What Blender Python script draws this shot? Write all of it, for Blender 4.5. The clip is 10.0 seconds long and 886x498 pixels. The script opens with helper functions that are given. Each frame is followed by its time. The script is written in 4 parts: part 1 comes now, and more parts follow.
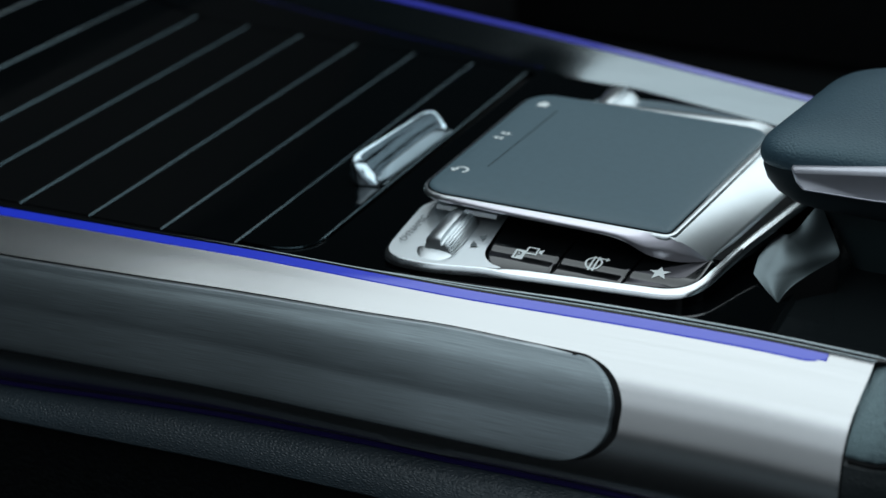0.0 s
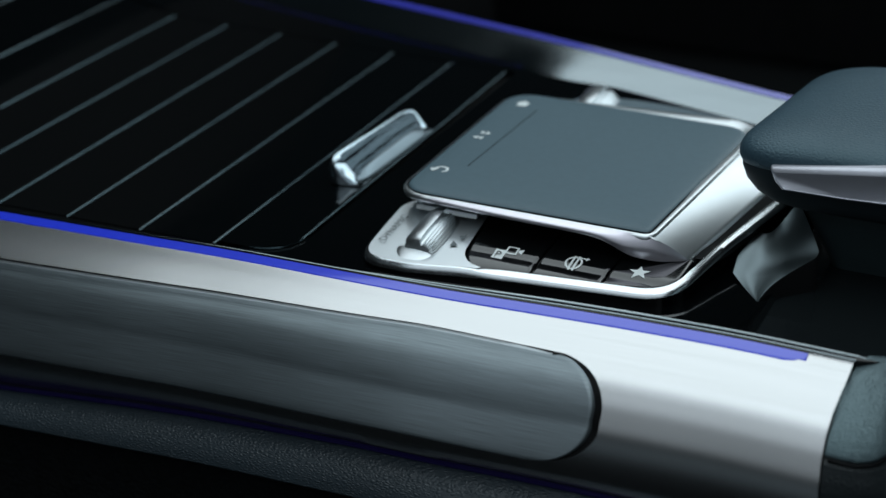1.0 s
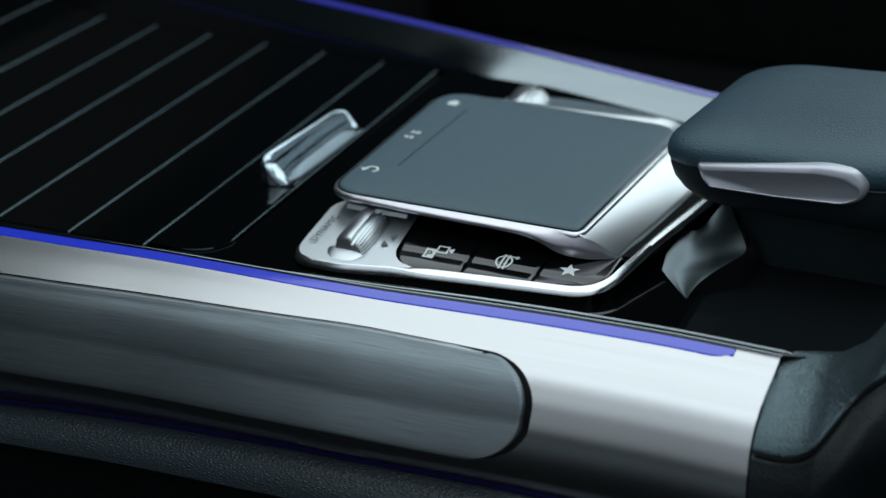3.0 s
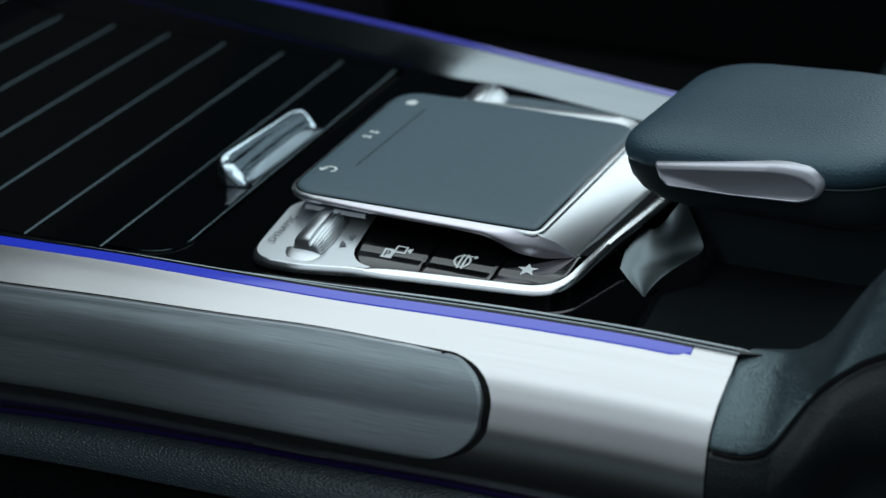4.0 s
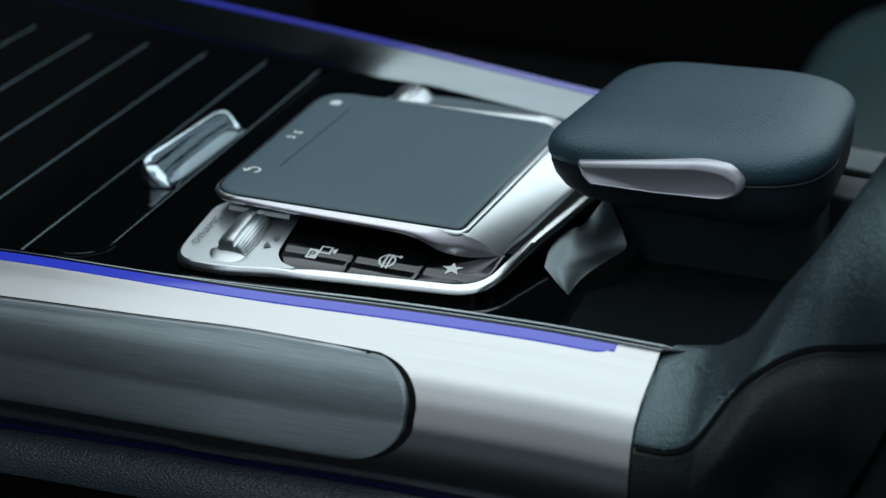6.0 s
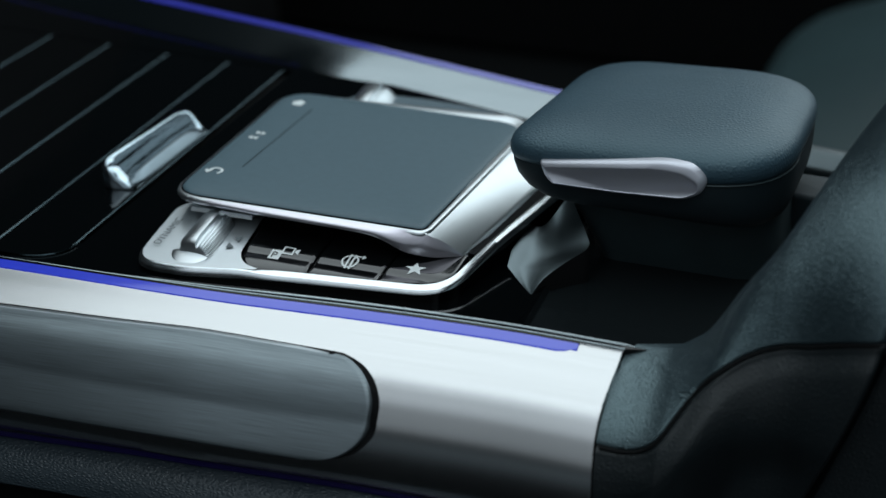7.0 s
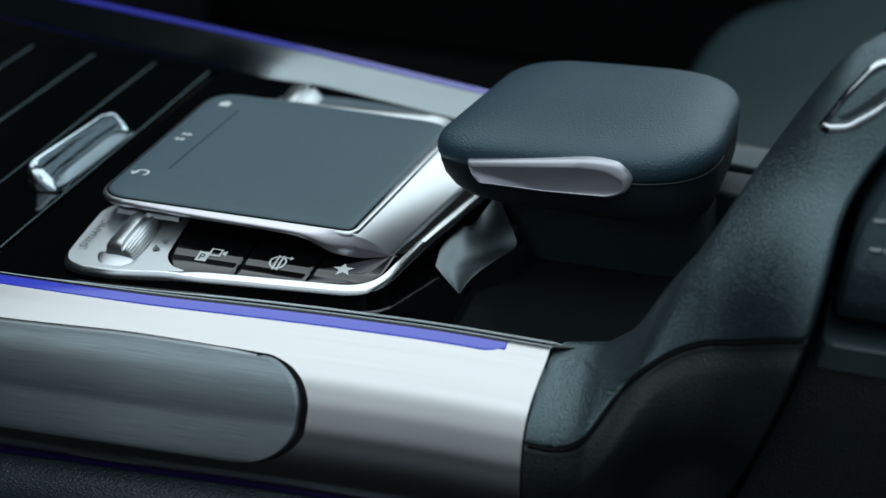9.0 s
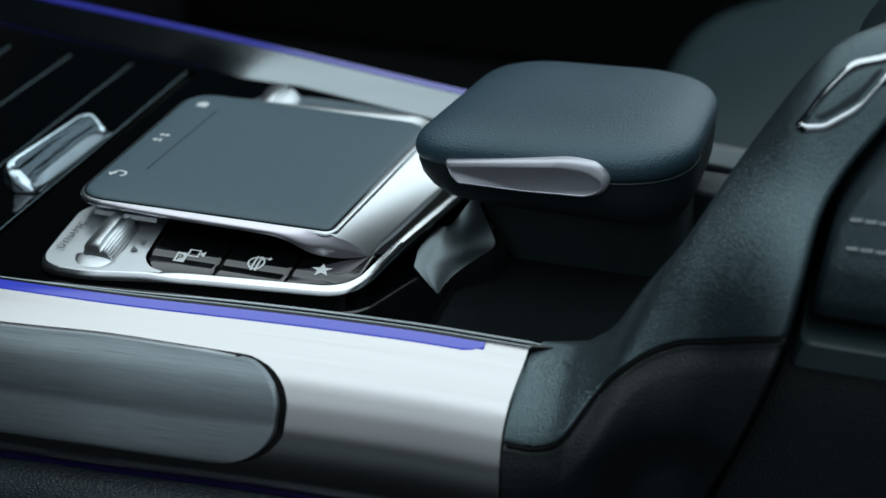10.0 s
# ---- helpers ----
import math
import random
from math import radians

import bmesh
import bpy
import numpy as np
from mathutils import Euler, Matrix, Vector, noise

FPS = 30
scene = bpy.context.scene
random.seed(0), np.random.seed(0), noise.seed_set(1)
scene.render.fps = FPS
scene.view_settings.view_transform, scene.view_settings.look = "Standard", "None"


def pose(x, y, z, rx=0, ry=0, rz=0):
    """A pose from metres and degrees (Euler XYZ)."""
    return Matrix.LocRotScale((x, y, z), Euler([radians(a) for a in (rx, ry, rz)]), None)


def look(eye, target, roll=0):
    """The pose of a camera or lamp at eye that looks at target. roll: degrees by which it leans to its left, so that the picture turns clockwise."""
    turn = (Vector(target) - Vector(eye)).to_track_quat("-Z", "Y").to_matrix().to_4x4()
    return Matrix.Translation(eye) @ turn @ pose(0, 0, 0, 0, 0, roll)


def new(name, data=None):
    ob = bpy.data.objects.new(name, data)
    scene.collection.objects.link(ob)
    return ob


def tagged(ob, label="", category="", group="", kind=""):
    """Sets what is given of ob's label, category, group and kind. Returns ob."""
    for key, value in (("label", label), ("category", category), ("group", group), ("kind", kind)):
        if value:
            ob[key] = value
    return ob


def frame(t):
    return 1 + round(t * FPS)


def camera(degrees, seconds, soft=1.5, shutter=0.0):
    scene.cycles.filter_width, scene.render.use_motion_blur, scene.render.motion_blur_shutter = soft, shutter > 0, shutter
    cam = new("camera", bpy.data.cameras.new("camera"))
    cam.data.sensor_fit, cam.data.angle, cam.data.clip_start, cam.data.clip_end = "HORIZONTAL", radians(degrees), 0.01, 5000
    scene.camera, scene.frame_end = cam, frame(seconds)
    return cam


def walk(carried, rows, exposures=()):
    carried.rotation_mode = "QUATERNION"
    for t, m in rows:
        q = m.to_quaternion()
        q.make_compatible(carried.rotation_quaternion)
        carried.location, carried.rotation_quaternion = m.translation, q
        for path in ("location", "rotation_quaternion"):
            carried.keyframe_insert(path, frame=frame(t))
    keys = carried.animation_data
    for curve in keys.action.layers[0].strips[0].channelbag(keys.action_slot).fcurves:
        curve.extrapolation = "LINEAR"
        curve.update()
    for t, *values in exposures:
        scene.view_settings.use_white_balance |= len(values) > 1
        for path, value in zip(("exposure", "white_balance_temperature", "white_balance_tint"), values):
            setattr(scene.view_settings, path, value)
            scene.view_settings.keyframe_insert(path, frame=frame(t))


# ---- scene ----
cam = camera(30.75, 10.0)
# seconds, x, y, z, yaw to the left, pitch up, lean to the right
ROWS = [
    (0.0, 0.2785, -0.5316, 0.2727, 27.106, -26.190, 1.558),
    (0.5, 0.2778, -0.5311, 0.2729, 26.755, -26.251, 1.459),
    (1.0, 0.2780, -0.5307, 0.2731, 26.303, -26.288, 1.342),
    (1.5, 0.2789, -0.5308, 0.2733, 25.819, -26.308, 1.222),
    (2.0, 0.2796, -0.5301, 0.2732, 25.216, -26.336, 1.109),
    (2.5, 0.2802, -0.5302, 0.2736, 24.572, -26.369, 0.942),
    (4.0, 0.2826, -0.5284, 0.2739, 22.452, -26.452, 0.439),
    (4.5, 0.2834, -0.5288, 0.2746, 21.760, -26.496, 0.250),
    (5.0, 0.2838, -0.5283, 0.2744, 21.025, -26.489, 0.078),
    (5.5, 0.2842, -0.5283, 0.2744, 20.345, -26.492, -0.091),
    (7.0, 0.2858, -0.5274, 0.2741, 18.348, -26.468, -0.598),
    (7.5, 0.2862, -0.5274, 0.2740, 17.646, -26.456, -0.794),
    (8.0, 0.2862, -0.5273, 0.2741, 16.900, -26.448, -0.959),
    (8.5, 0.2872, -0.5274, 0.2746, 16.298, -26.469, -1.123),
    (9.0, 0.2877, -0.5273, 0.2749, 15.687, -26.479, -1.247),
    (9.5, 0.2885, -0.5273, 0.2752, 15.233, -26.479, -1.365),
    (10.0, 0.2876, -0.5278, 0.2751, 14.806, -26.453, -1.488),
]
walk(cam, [(t, pose(x, y, z, 0, 0, yaw) @ pose(0, 0, 0, 90 + pitch) @ pose(0, 0, 0, 0, 0, -lean)) for t, x, y, z, yaw, pitch, lean in ROWS])
cam.data.dof.use_dof = True
cam.data.dof.focus_distance = 0.572
cam.data.dof.aperture_fstop = 8.2

# ---- light ----
world = bpy.data.worlds.new("world")
scene.world = world
world.use_nodes = True
world.node_tree.nodes["Background"].inputs[0].default_value = (0.55, 0.85, 1.0, 1)
world.node_tree.nodes["Background"].inputs[1].default_value = 0.013


def softbox(name, eye, target, sx, sy, watts, colour):
    data = bpy.data.lights.new(name, "AREA")
    data.shape, data.size, data.size_y, data.energy, data.color = "RECTANGLE", sx, sy, watts, colour
    ob = new(name, data)
    ob.matrix_world = look(eye, target)
    return ob


softbox("roof_light", (0.090, 0.39, 1.10), (0.090, 0.39, 0), 1.46, 1.89, 14.15, (0.83, 0.95, 1.0)).matrix_world = pose(0.090, 0.39, 1.10)
softbox("side_window_light", (0.70, 1.25, 0.68), (0.3, 0.1, 0.10), 1.25, 0.95, 6.4, (0.82, 0.95, 1.0))
softbox("open_door_light", (0.68, -1.20, 1.66), (0.68, 0.35, 0.65), 2.6, 1.4, 8.8, (0.80, 0.92, 1.0))
# added low fill outside the car, no lamp is known there
softbox("low_fill_softbox", (0.70, -1.90, 0.46), (0.70, -0.35, -0.55), 2.6, 1.4, 3.6, (0.80, 0.92, 1.0))


# ---- materials ----
def material(name, base, rough=0.5, metal=0.0, grain=None, spots=None, bump=None, coat=0.0, aniso=0.0, spec=0.5, coords="Object", sheen=(1, 1, 1)):
    """grain: (scale, amount) changes the value, spots: (scale, amount) the gloss, bump: (kind, scale, depth in metres, stretch)."""
    m = bpy.data.materials.new(name)
    m.use_nodes = True
    nt = m.node_tree
    bs = nt.nodes["Principled BSDF"]
    bs.inputs["Base Color"].default_value = (*base, 1)
    bs.inputs["Roughness"].default_value = rough
    bs.inputs["Metallic"].default_value = metal
    bs.inputs["Coat Weight"].default_value = coat
    bs.inputs["Coat Roughness"].default_value = 0.04
    bs.inputs["Anisotropic"].default_value = aniso
    bs.inputs["Specular IOR Level"].default_value = spec
    bs.inputs["Specular Tint"].default_value = (*sheen, 1)
    tc = nt.nodes.new("ShaderNodeTexCoord")

    def mapped(stretch):
        mp = nt.nodes.new("ShaderNodeMapping")
        mp.inputs["Scale"].default_value = stretch
        nt.links.new(tc.outputs[coords], mp.inputs[0])
        return mp.outputs[0]

    if grain:
        stretch = grain[2] if len(grain) > 2 else (1, 1, 1)
        n = nt.nodes.new("ShaderNodeTexNoise")
        n.inputs["Scale"].default_value, n.inputs["Detail"].default_value = grain[0], 6
        nt.links.new(mapped(stretch), n.inputs["Vector"])
        hsv = nt.nodes.new("ShaderNodeHueSaturation")
        hsv.inputs["Color"].default_value = (*base, 1)
        mr = nt.nodes.new("ShaderNodeMapRange")
        mr.inputs[1].default_value, mr.inputs[2].default_value = 0.25, 0.75
        mr.inputs[3].default_value, mr.inputs[4].default_value = 1 - grain[1], 1 + grain[1]
        nt.links.new(n.outputs["Fac"], mr.inputs[0])
        nt.links.new(mr.outputs[0], hsv.inputs["Value"])
        nt.links.new(hsv.outputs[0], bs.inputs["Base Color"])
    if spots:
        n = nt.nodes.new("ShaderNodeTexNoise")
        n.inputs["Scale"].default_value, n.inputs["Detail"].default_value = spots[0], 4
        nt.links.new(mapped((1, 1, 1)), n.inputs["Vector"])
        mr = nt.nodes.new("ShaderNodeMapRange")
        mr.inputs[1].default_value, mr.inputs[2].default_value = 0.3, 0.7
        mr.inputs[3].default_value, mr.inputs[4].default_value = max(rough - spots[1], 0.02), rough + spots[1]
        nt.links.new(n.outputs["Fac"], mr.inputs[0])
        nt.links.new(mr.outputs[0], bs.inputs["Roughness"])
    if bump:
        kind, scale, depth, stretch = bump
        if kind == "cells":
            n = nt.nodes.new("ShaderNodeTexVoronoi")
            n.feature = "DISTANCE_TO_EDGE"
            n.inputs["Scale"].default_value = scale
            fold = nt.nodes.new("ShaderNodeMapRange")
            fold.interpolation_type = "SMOOTHSTEP"
            fold.inputs[1].default_value, fold.inputs[2].default_value = 0.0, 0.45
            nt.links.new(n.outputs["Distance"], fold.inputs[0])
            out = fold.outputs[0]
        else:
            n = nt.nodes.new("ShaderNodeTexNoise")
            n.inputs["Scale"].default_value, n.inputs["Detail"].default_value = scale, 3
            out = n.outputs["Fac"]
        nt.links.new(mapped(stretch), n.inputs["Vector"])
        b = nt.nodes.new("ShaderNodeBump")
        b.inputs["Distance"].default_value = depth
        b.inputs["Strength"].default_value = 1.0
        nt.links.new(out, b.inputs["Height"])
        nt.links.new(b.outputs[0], bs.inputs["Normal"])
    return m


def glowing(name, base, colour, strength, rough=0.25):
    m = material(name, base, rough)
    bs = m.node_tree.nodes["Principled BSDF"]
    bs.inputs["Emission Color"].default_value = (*colour, 1)
    bs.inputs["Emission Strength"].default_value = strength
    return m


GLOSS = material("gloss_black", (0.0009, 0.0013, 0.0016), 0.07, spots=(60, 0.03), spec=0.4)
SLAT_EDGE = material("slat_edge", (0.062, 0.092, 0.104), 0.18, 1.0, grain=(90, 0.1))
ALU = material("satin_aluminium", (0.570, 0.572, 0.575), 0.27, 1.0, grain=(420, 0.035, (0.02, 1, 1)), bump=("noise", 1500, 0.000006, (0.012, 1, 1)), coords="UV")
# darker base than ALU, for the far rail and the fine lines
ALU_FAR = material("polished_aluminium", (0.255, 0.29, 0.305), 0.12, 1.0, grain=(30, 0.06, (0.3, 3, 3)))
SATIN = material("satin_silver", (0.70, 0.74, 0.76), 0.34, 1.0, grain=(60, 0.04))
CHROME = material("polished_chrome", (0.76, 0.80, 0.82), 0.23, 1.0, spots=(120, 0.03))
COVER = material("brushed_metal_cover", (0.175, 0.205, 0.220), 0.33, 0.82, grain=(5200, 0.30, (0.010, 1, 1)), bump=("noise", 5200, 0.000012, (0.010, 1, 1)), coords="UV")
COVER_EDGE = material("bright_cover_edge", (0.34, 0.37, 0.39), 0.36, 1.0, grain=(80, 0.08))
PAD = material("matte_touch_surface", (0.074, 0.122, 0.148), 0.50, grain=(300, 0.05), bump=("noise", 3000, 0.00001, (1, 1, 1)))
LEATHER = material("black_leather", (0.012, 0.020, 0.025), 0.37, grain=(25, 0.12), bump=("cells", 1200, 0.00011, (0.6, 1, 1.2)), spec=1.0, sheen=(0.68, 0.94, 1.0))
BAND_BLACK = material("smooth_black_trim", (0.010, 0.018, 0.022), 0.55, grain=(60, 0.15), spec=0.3)
# darker again, for the far rail's rear stretch
TAIL = material("darker_grey_metal", (0.07, 0.085, 0.09), 0.35, 1.0, grain=(50, 0.08))
# dark base and long bumps imitate the streaked dark reflections in the scoop
SCOOP = material("polished_scoop_shade_tone", (0.052, 0.075, 0.090), 0.12, 1.0, grain=(90, 0.05), bump=("noise", 320, 0.0016, (1.0, 0.07, 0.8)))
LIP_STEEL = material("blue_grey_steel", (0.16, 0.20, 0.225), 0.28, 1.0, grain=(90, 0.05))
LEATHER.node_tree.nodes["Principled BSDF"].inputs["IOR"].default_value = 1.64
REST = material("handrest_leather", (0.032, 0.062, 0.084), 0.46, grain=(20, 0.10), bump=("cells", 640, 0.00010, (1, 1, 1)), spec=0.6, sheen=(0.7, 0.94, 1.0))
PLASTIC = material("soft_black_plastic", (0.023, 0.039, 0.043), 0.5, grain=(80, 0.15), bump=("noise", 1500, 0.00004, (1, 1, 1)))
LEATHER_LOW = material("worn_dark_leather", (0.028, 0.042, 0.052), 0.40, grain=(25, 0.15), bump=("cells", 900, 0.00018, (0.6, 1, 1.2)), spec=0.7)
SIDE = material("dark_grained_plastic", (0.004, 0.0085, 0.0105), 0.55, grain=(60, 0.15), bump=("cells", 700, 0.00010, (1, 1, 1)))
DARK = material("dark_recess", (0.005, 0.0055, 0.006), 0.7, grain=(50, 0.2), spec=0.1)
BUTTON_FACE = material("grey_button_plastic", (0.032, 0.048, 0.056), 0.5, grain=(60, 0.1), spec=0.3)
# grey metal puts the reflection on the gloss black saddle into its colour
SADDLE = material("saddle_reflection_grey", (0.19, 0.23, 0.245), 0.36, 1.0, grain=(60, 0.06))
TRAY = material("black_tray_lining", (0.008, 0.0105, 0.0115), 0.12, spots=(60, 0.03), spec=0.3)
FRAME_CHROME = material("chrome_frame", (0.60, 0.64, 0.67), 0.12, 1.0, spots=(120, 0.03))
HANDLE = material("smoked_silver", (0.50, 0.60, 0.66), 0.20, 1.0, grain=(90, 0.05))
CARPET = material("charcoal_carpet", (0.004, 0.005, 0.0055), 0.9, grain=(200, 0.4), bump=("noise", 500, 0.002, (1, 1, 1)), spec=0.1)
SEAT = material("grey_seat_leather", (0.017, 0.038, 0.042), 0.5, grain=(12, 0.12), bump=("cells", 400, 0.0002, (1, 1, 1)))
GROUND = material("grey_ground", (0.20, 0.23, 0.25), 0.7, grain=(3, 0.1))
SYMBOL = material("white_symbol_print", (0.75, 0.80, 0.80), 0.45)
GREYMARK = material("grey_symbol_print", (0.13, 0.15, 0.16), 0.6, spec=0.2)
THREAD = material("grey_thread", (0.42, 0.47, 0.49), 0.7, grain=(900, 0.2))
BLUE = glowing("blue_light_guide", (0.015, 0.03, 0.20), (0.006, 0.025, 1.0), 0.36, 0.30)
BLUE.node_tree.nodes["Principled BSDF"].inputs["Coat Weight"].default_value = 1.0
BLUE.node_tree.nodes["Principled BSDF"].inputs["Coat Roughness"].default_value = 0.10
BLUE.node_tree.nodes["Principled BSDF"].inputs["Coat IOR"].default_value = 1.6
PANEL = material("satin_panel_silver", (0.70, 0.745, 0.77), 0.30, 0.85, grain=(60, 0.04))
INLAY = material("matt_inlay_silver", (0.53, 0.535, 0.59), 0.37, 0.65, grain=(80, 0.05))
LILAC = material("lilac_silver", (0.72, 0.69, 0.755), 0.34, 1.0, grain=(60, 0.04))
BLUE_FAR = glowing("pale_blue_light_guide", (0.045, 0.05, 0.24), (0.012, 0.012, 1.0), 0.17, 0.30)
BLUE_FAR.node_tree.nodes["Principled BSDF"].inputs["Coat Weight"].default_value = 1.0
BLUE_FAR.node_tree.nodes["Principled BSDF"].inputs["Coat Roughness"].default_value = 0.06
BLUE_FAR.node_tree.nodes["Principled BSDF"].inputs["Coat IOR"].default_value = 1.8
FAR_PANEL = material("grey_satin_panel", (0.17, 0.225, 0.255), 0.36, 0.3, grain=(60, 0.05))
PIANO = material("piano_black_key", (0.003, 0.0034, 0.0038), 0.07, spots=(60, 0.02), coat=0.45, spec=0.6)
VIOLET = glowing("violet_light_line", (0.008, 0.006, 0.03), (0.08, 0.03, 1.0), 0.005)


# ---- mesh helpers ----
def thing(name, at, label, category, group="", kind=""):
    ob = new(name)
    ob.location = at
    ob.empty_display_size = 0.02
    return tagged(ob, label, category, group, kind)


def place_of(ob):
    p = Vector((0, 0, 0))
    while ob is not None:
        p = p + ob.location
        ob = ob.parent
    return p


def part(name, bm, mat, parent=None, label="", smooth=35, uv=None, face=None):
    """Links a bmesh, built in world coordinates, as one mesh under a thing. uv(p): its brushing runs along u; face: the way an open sheet looks."""
    if uv:
        layer = bm.loops.layers.uv.new("brushing")
        for f in bm.faces:
            for loop in f.loops:
                loop[layer].uv = uv(loop.vert.co)
    off = place_of(parent) if parent else Vector((0, 0, 0))
    if parent:
        bmesh.ops.translate(bm, verts=bm.verts, vec=-off)
    bmesh.ops.recalc_face_normals(bm, faces=bm.faces)
    bm.normal_update()
    if face and sum(f.normal.dot(Vector(face)) * f.calc_area() for f in bm.faces) < 0:
        bmesh.ops.reverse_faces(bm, faces=bm.faces)
    me = bpy.data.meshes.new(name)
    for f in bm.faces:
        f.smooth = True
    for e in bm.edges:
        if len(e.link_faces) == 2 and e.calc_face_angle(0) > radians(smooth):
            e.smooth = False
    bm.to_mesh(me)
    bm.free()
    for m in (mat if isinstance(mat, (list, tuple)) else [mat]):
        me.materials.append(m)
    ob = new(name, me)
    ob.parent = parent
    if label:
        ob["label"] = label
    return ob


def loft(rings, close=True, cap=True, bm=None):
    bm = bm or bmesh.new()
    vs = [[bm.verts.new(p) for p in r] for r in rings]
    n = len(rings[0])
    for a, b in zip(vs, vs[1:]):
        for i in range(n if close else n - 1):
            j = (i + 1) % n
            bm.faces.new((a[i], a[j], b[j], b[i]))
    if cap and close:
        bm.faces.new(vs[0][::-1])
        bm.faces.new(vs[-1])
    return bm


def rounded(points, radii, steps=6):
    """A polygon in the plane with its corners rounded."""
    out, n = [], len(points)
    if not isinstance(radii, (list, tuple)):
        radii = [radii] * n
    for i in range(n):
        p, a, b = Vector(points[i]), Vector(points[i - 1]), Vector(points[(i + 1) % n])
        u, v = (a - p).normalized(), (b - p).normalized()
        half = u.angle(v) / 2
        d = min(radii[i] / math.tan(half), (a - p).length * 0.49, (b - p).length * 0.49)
        s, e = p + u * d, p + v * d
        for k in range(steps + 1):
            t = k / steps
            out.append(s * (1 - t) ** 2 + p * 2 * t * (1 - t) + e * t * t)
    return out


def inset(poly, d):
    """The closed outline moved inwards by d (counter-clockwise)."""
    out, n = [], len(poly)
    for i in range(n):
        t = (poly[(i + 1) % n] - poly[i - 1])
        if t.length < 1e-9:
            out.append(poly[i].copy())
            continue
        t.normalize()
        out.append(poly[i] + Vector((-t.y, t.x)) * d)
    return out


def slab(poly, z0, z1, bevel=0.0, steps=3, lift=None):
    """A plate from an outline, with a rounded upper edge. lift(x, y) adds to the height."""
    up = lift or (lambda x, y: 0.0)
    rings = [[(p.x, p.y, z0 + up(p.x, p.y)) for p in poly]]
    for k in range(steps + 1) if bevel else [0]:
        a = k / steps * math.pi / 2 if bevel else 0
        q = inset(poly, bevel * (1 - math.cos(a)))
        rings.append([(p.x, p.y, z1 - bevel + bevel * math.sin(a) + up(p.x, p.y)) for p in q])
    return loft(rings)


def flat(poly, z, bm=None):
    bm = bm or bmesh.new()
    vs = [bm.verts.new((p[0], p[1], z)) for p in poly]
    bm.faces.new(vs)
    return bm


def smoothstep(a, b, x):
    t = min(max((x - a) / (b - a), 0), 1)
    return t * t * (3 - 2 * t)


def curve_of(xs, ys):
    """A smooth function through a few places."""
    xs, ys = np.array(xs, float), np.array(ys, float)
    grid = np.linspace(xs[0], xs[-1], 400)
    v = np.interp(grid, xs, ys)
    k = np.hanning(31)
    k /= k.sum()
    v = np.convolve(np.concatenate([np.linspace(2 * v[0] - v[15], v[0], 15, endpoint=False), v, np.linspace(v[-1], 2 * v[-1] - v[-16], 16)[1:]]), k, "valid")
    return lambda x: float(np.interp(x, grid, v[:400]))


def tube(points, r, n=8, bm=None):
    pts = [Vector(p) for p in points]
    rings = []
    for i, p in enumerate(pts):
        t = (pts[min(i + 1, len(pts) - 1)] - pts[max(i - 1, 0)]).normalized()
        a = t.cross(Vector((0, 0, 1)))
        a = a.normalized() if a.length > 1e-6 else Vector((1, 0, 0))
        b = a.cross(t)
        rings.append([tuple(p + (a * math.cos(q) + b * math.sin(q)) * r) for q in [2 * math.pi * k / n for k in range(n)]])
    return loft(rings, bm=bm)


# ---- console plan ----
near_edge = curve_of([-0.36, -0.139, -0.06, -0.027, 0.0, 0.02, 0.04, 0.062, 0.10, 0.125, 0.142, 0.161, 0.18, 0.21], [-0.1120, -0.0945, -0.0897, -0.0872, -0.0863, -0.0858, -0.0850, -0.0840, -0.0805, -0.0785, -0.0777, -0.0768, -0.0772, -0.078])
far_edge = curve_of([-0.36, -0.127, -0.0165, 0.079, 0.114, 0.26, 0.46], [0.272, 0.212, 0.186, 0.160, 0.150, 0.122, 0.105])
rail_foot = curve_of([-0.36, -0.12, -0.055, 0.04, 0.105, 0.20], [-0.0520, -0.0478, -0.0426, -0.0380, -0.0383, -0.0400])
roll_foot = curve_of([-0.36, -0.12, -0.055, 0.04, 0.105, 0.20, 0.30], [-0.0580, -0.0568, -0.0546, -0.0520, -0.0536, -0.0560, -0.0560])
cover_top = curve_of([-0.36, -0.12, -0.03, 0.03, 0.06, 0.13], [0.0038, 0.0039, 0.0053, 0.0064, 0.0071, 0.0054])
cover_low = curve_of([-0.36, -0.12, 0.0, 0.06, 0.09, 0.13], [-0.0270, -0.0246, -0.0217, -0.0211, -0.0220, -0.0224])
RAIL_END = 0.199
stations = list(np.linspace(-0.34, RAIL_END, 90))

# ---- deck ----
SLAT_X = [-0.0205, -0.0505, -0.0845, -0.119, -0.1535, -0.188, -0.2225, -0.257, -0.2915, -0.326]


def deck_z(x):
    return -0.003 if x > 0.158 else 0.0


deck = thing("console_deck", (0.05, 0.04, -0.02), "gloss black console deck with a sunken tray behind the touch controls", "console", kind="structure")
bm = bmesh.new()
ys = np.linspace(0, 1, 60)
xs = list(np.linspace(-0.019, 0.1575, 20)) + [0.1585] + list(np.linspace(0.160, 0.44, 16))
grid = []
for x in xs:
    a, b = near_edge(x) + 0.004, far_edge(x) - 0.018 + 0.008 * smoothstep(0.12, 0.21, x)
    grid.append([(x, a + (b - a) * v, deck_z(x) if a + (b - a) * v > near_edge(x) + 0.012 else max(deck_z(x), -0.001)) for v in ys])
bm = loft(grid, close=False)
for f in bm.faces:
    f.material_index = 1 if f.calc_center_median().x > 0.158 else 0
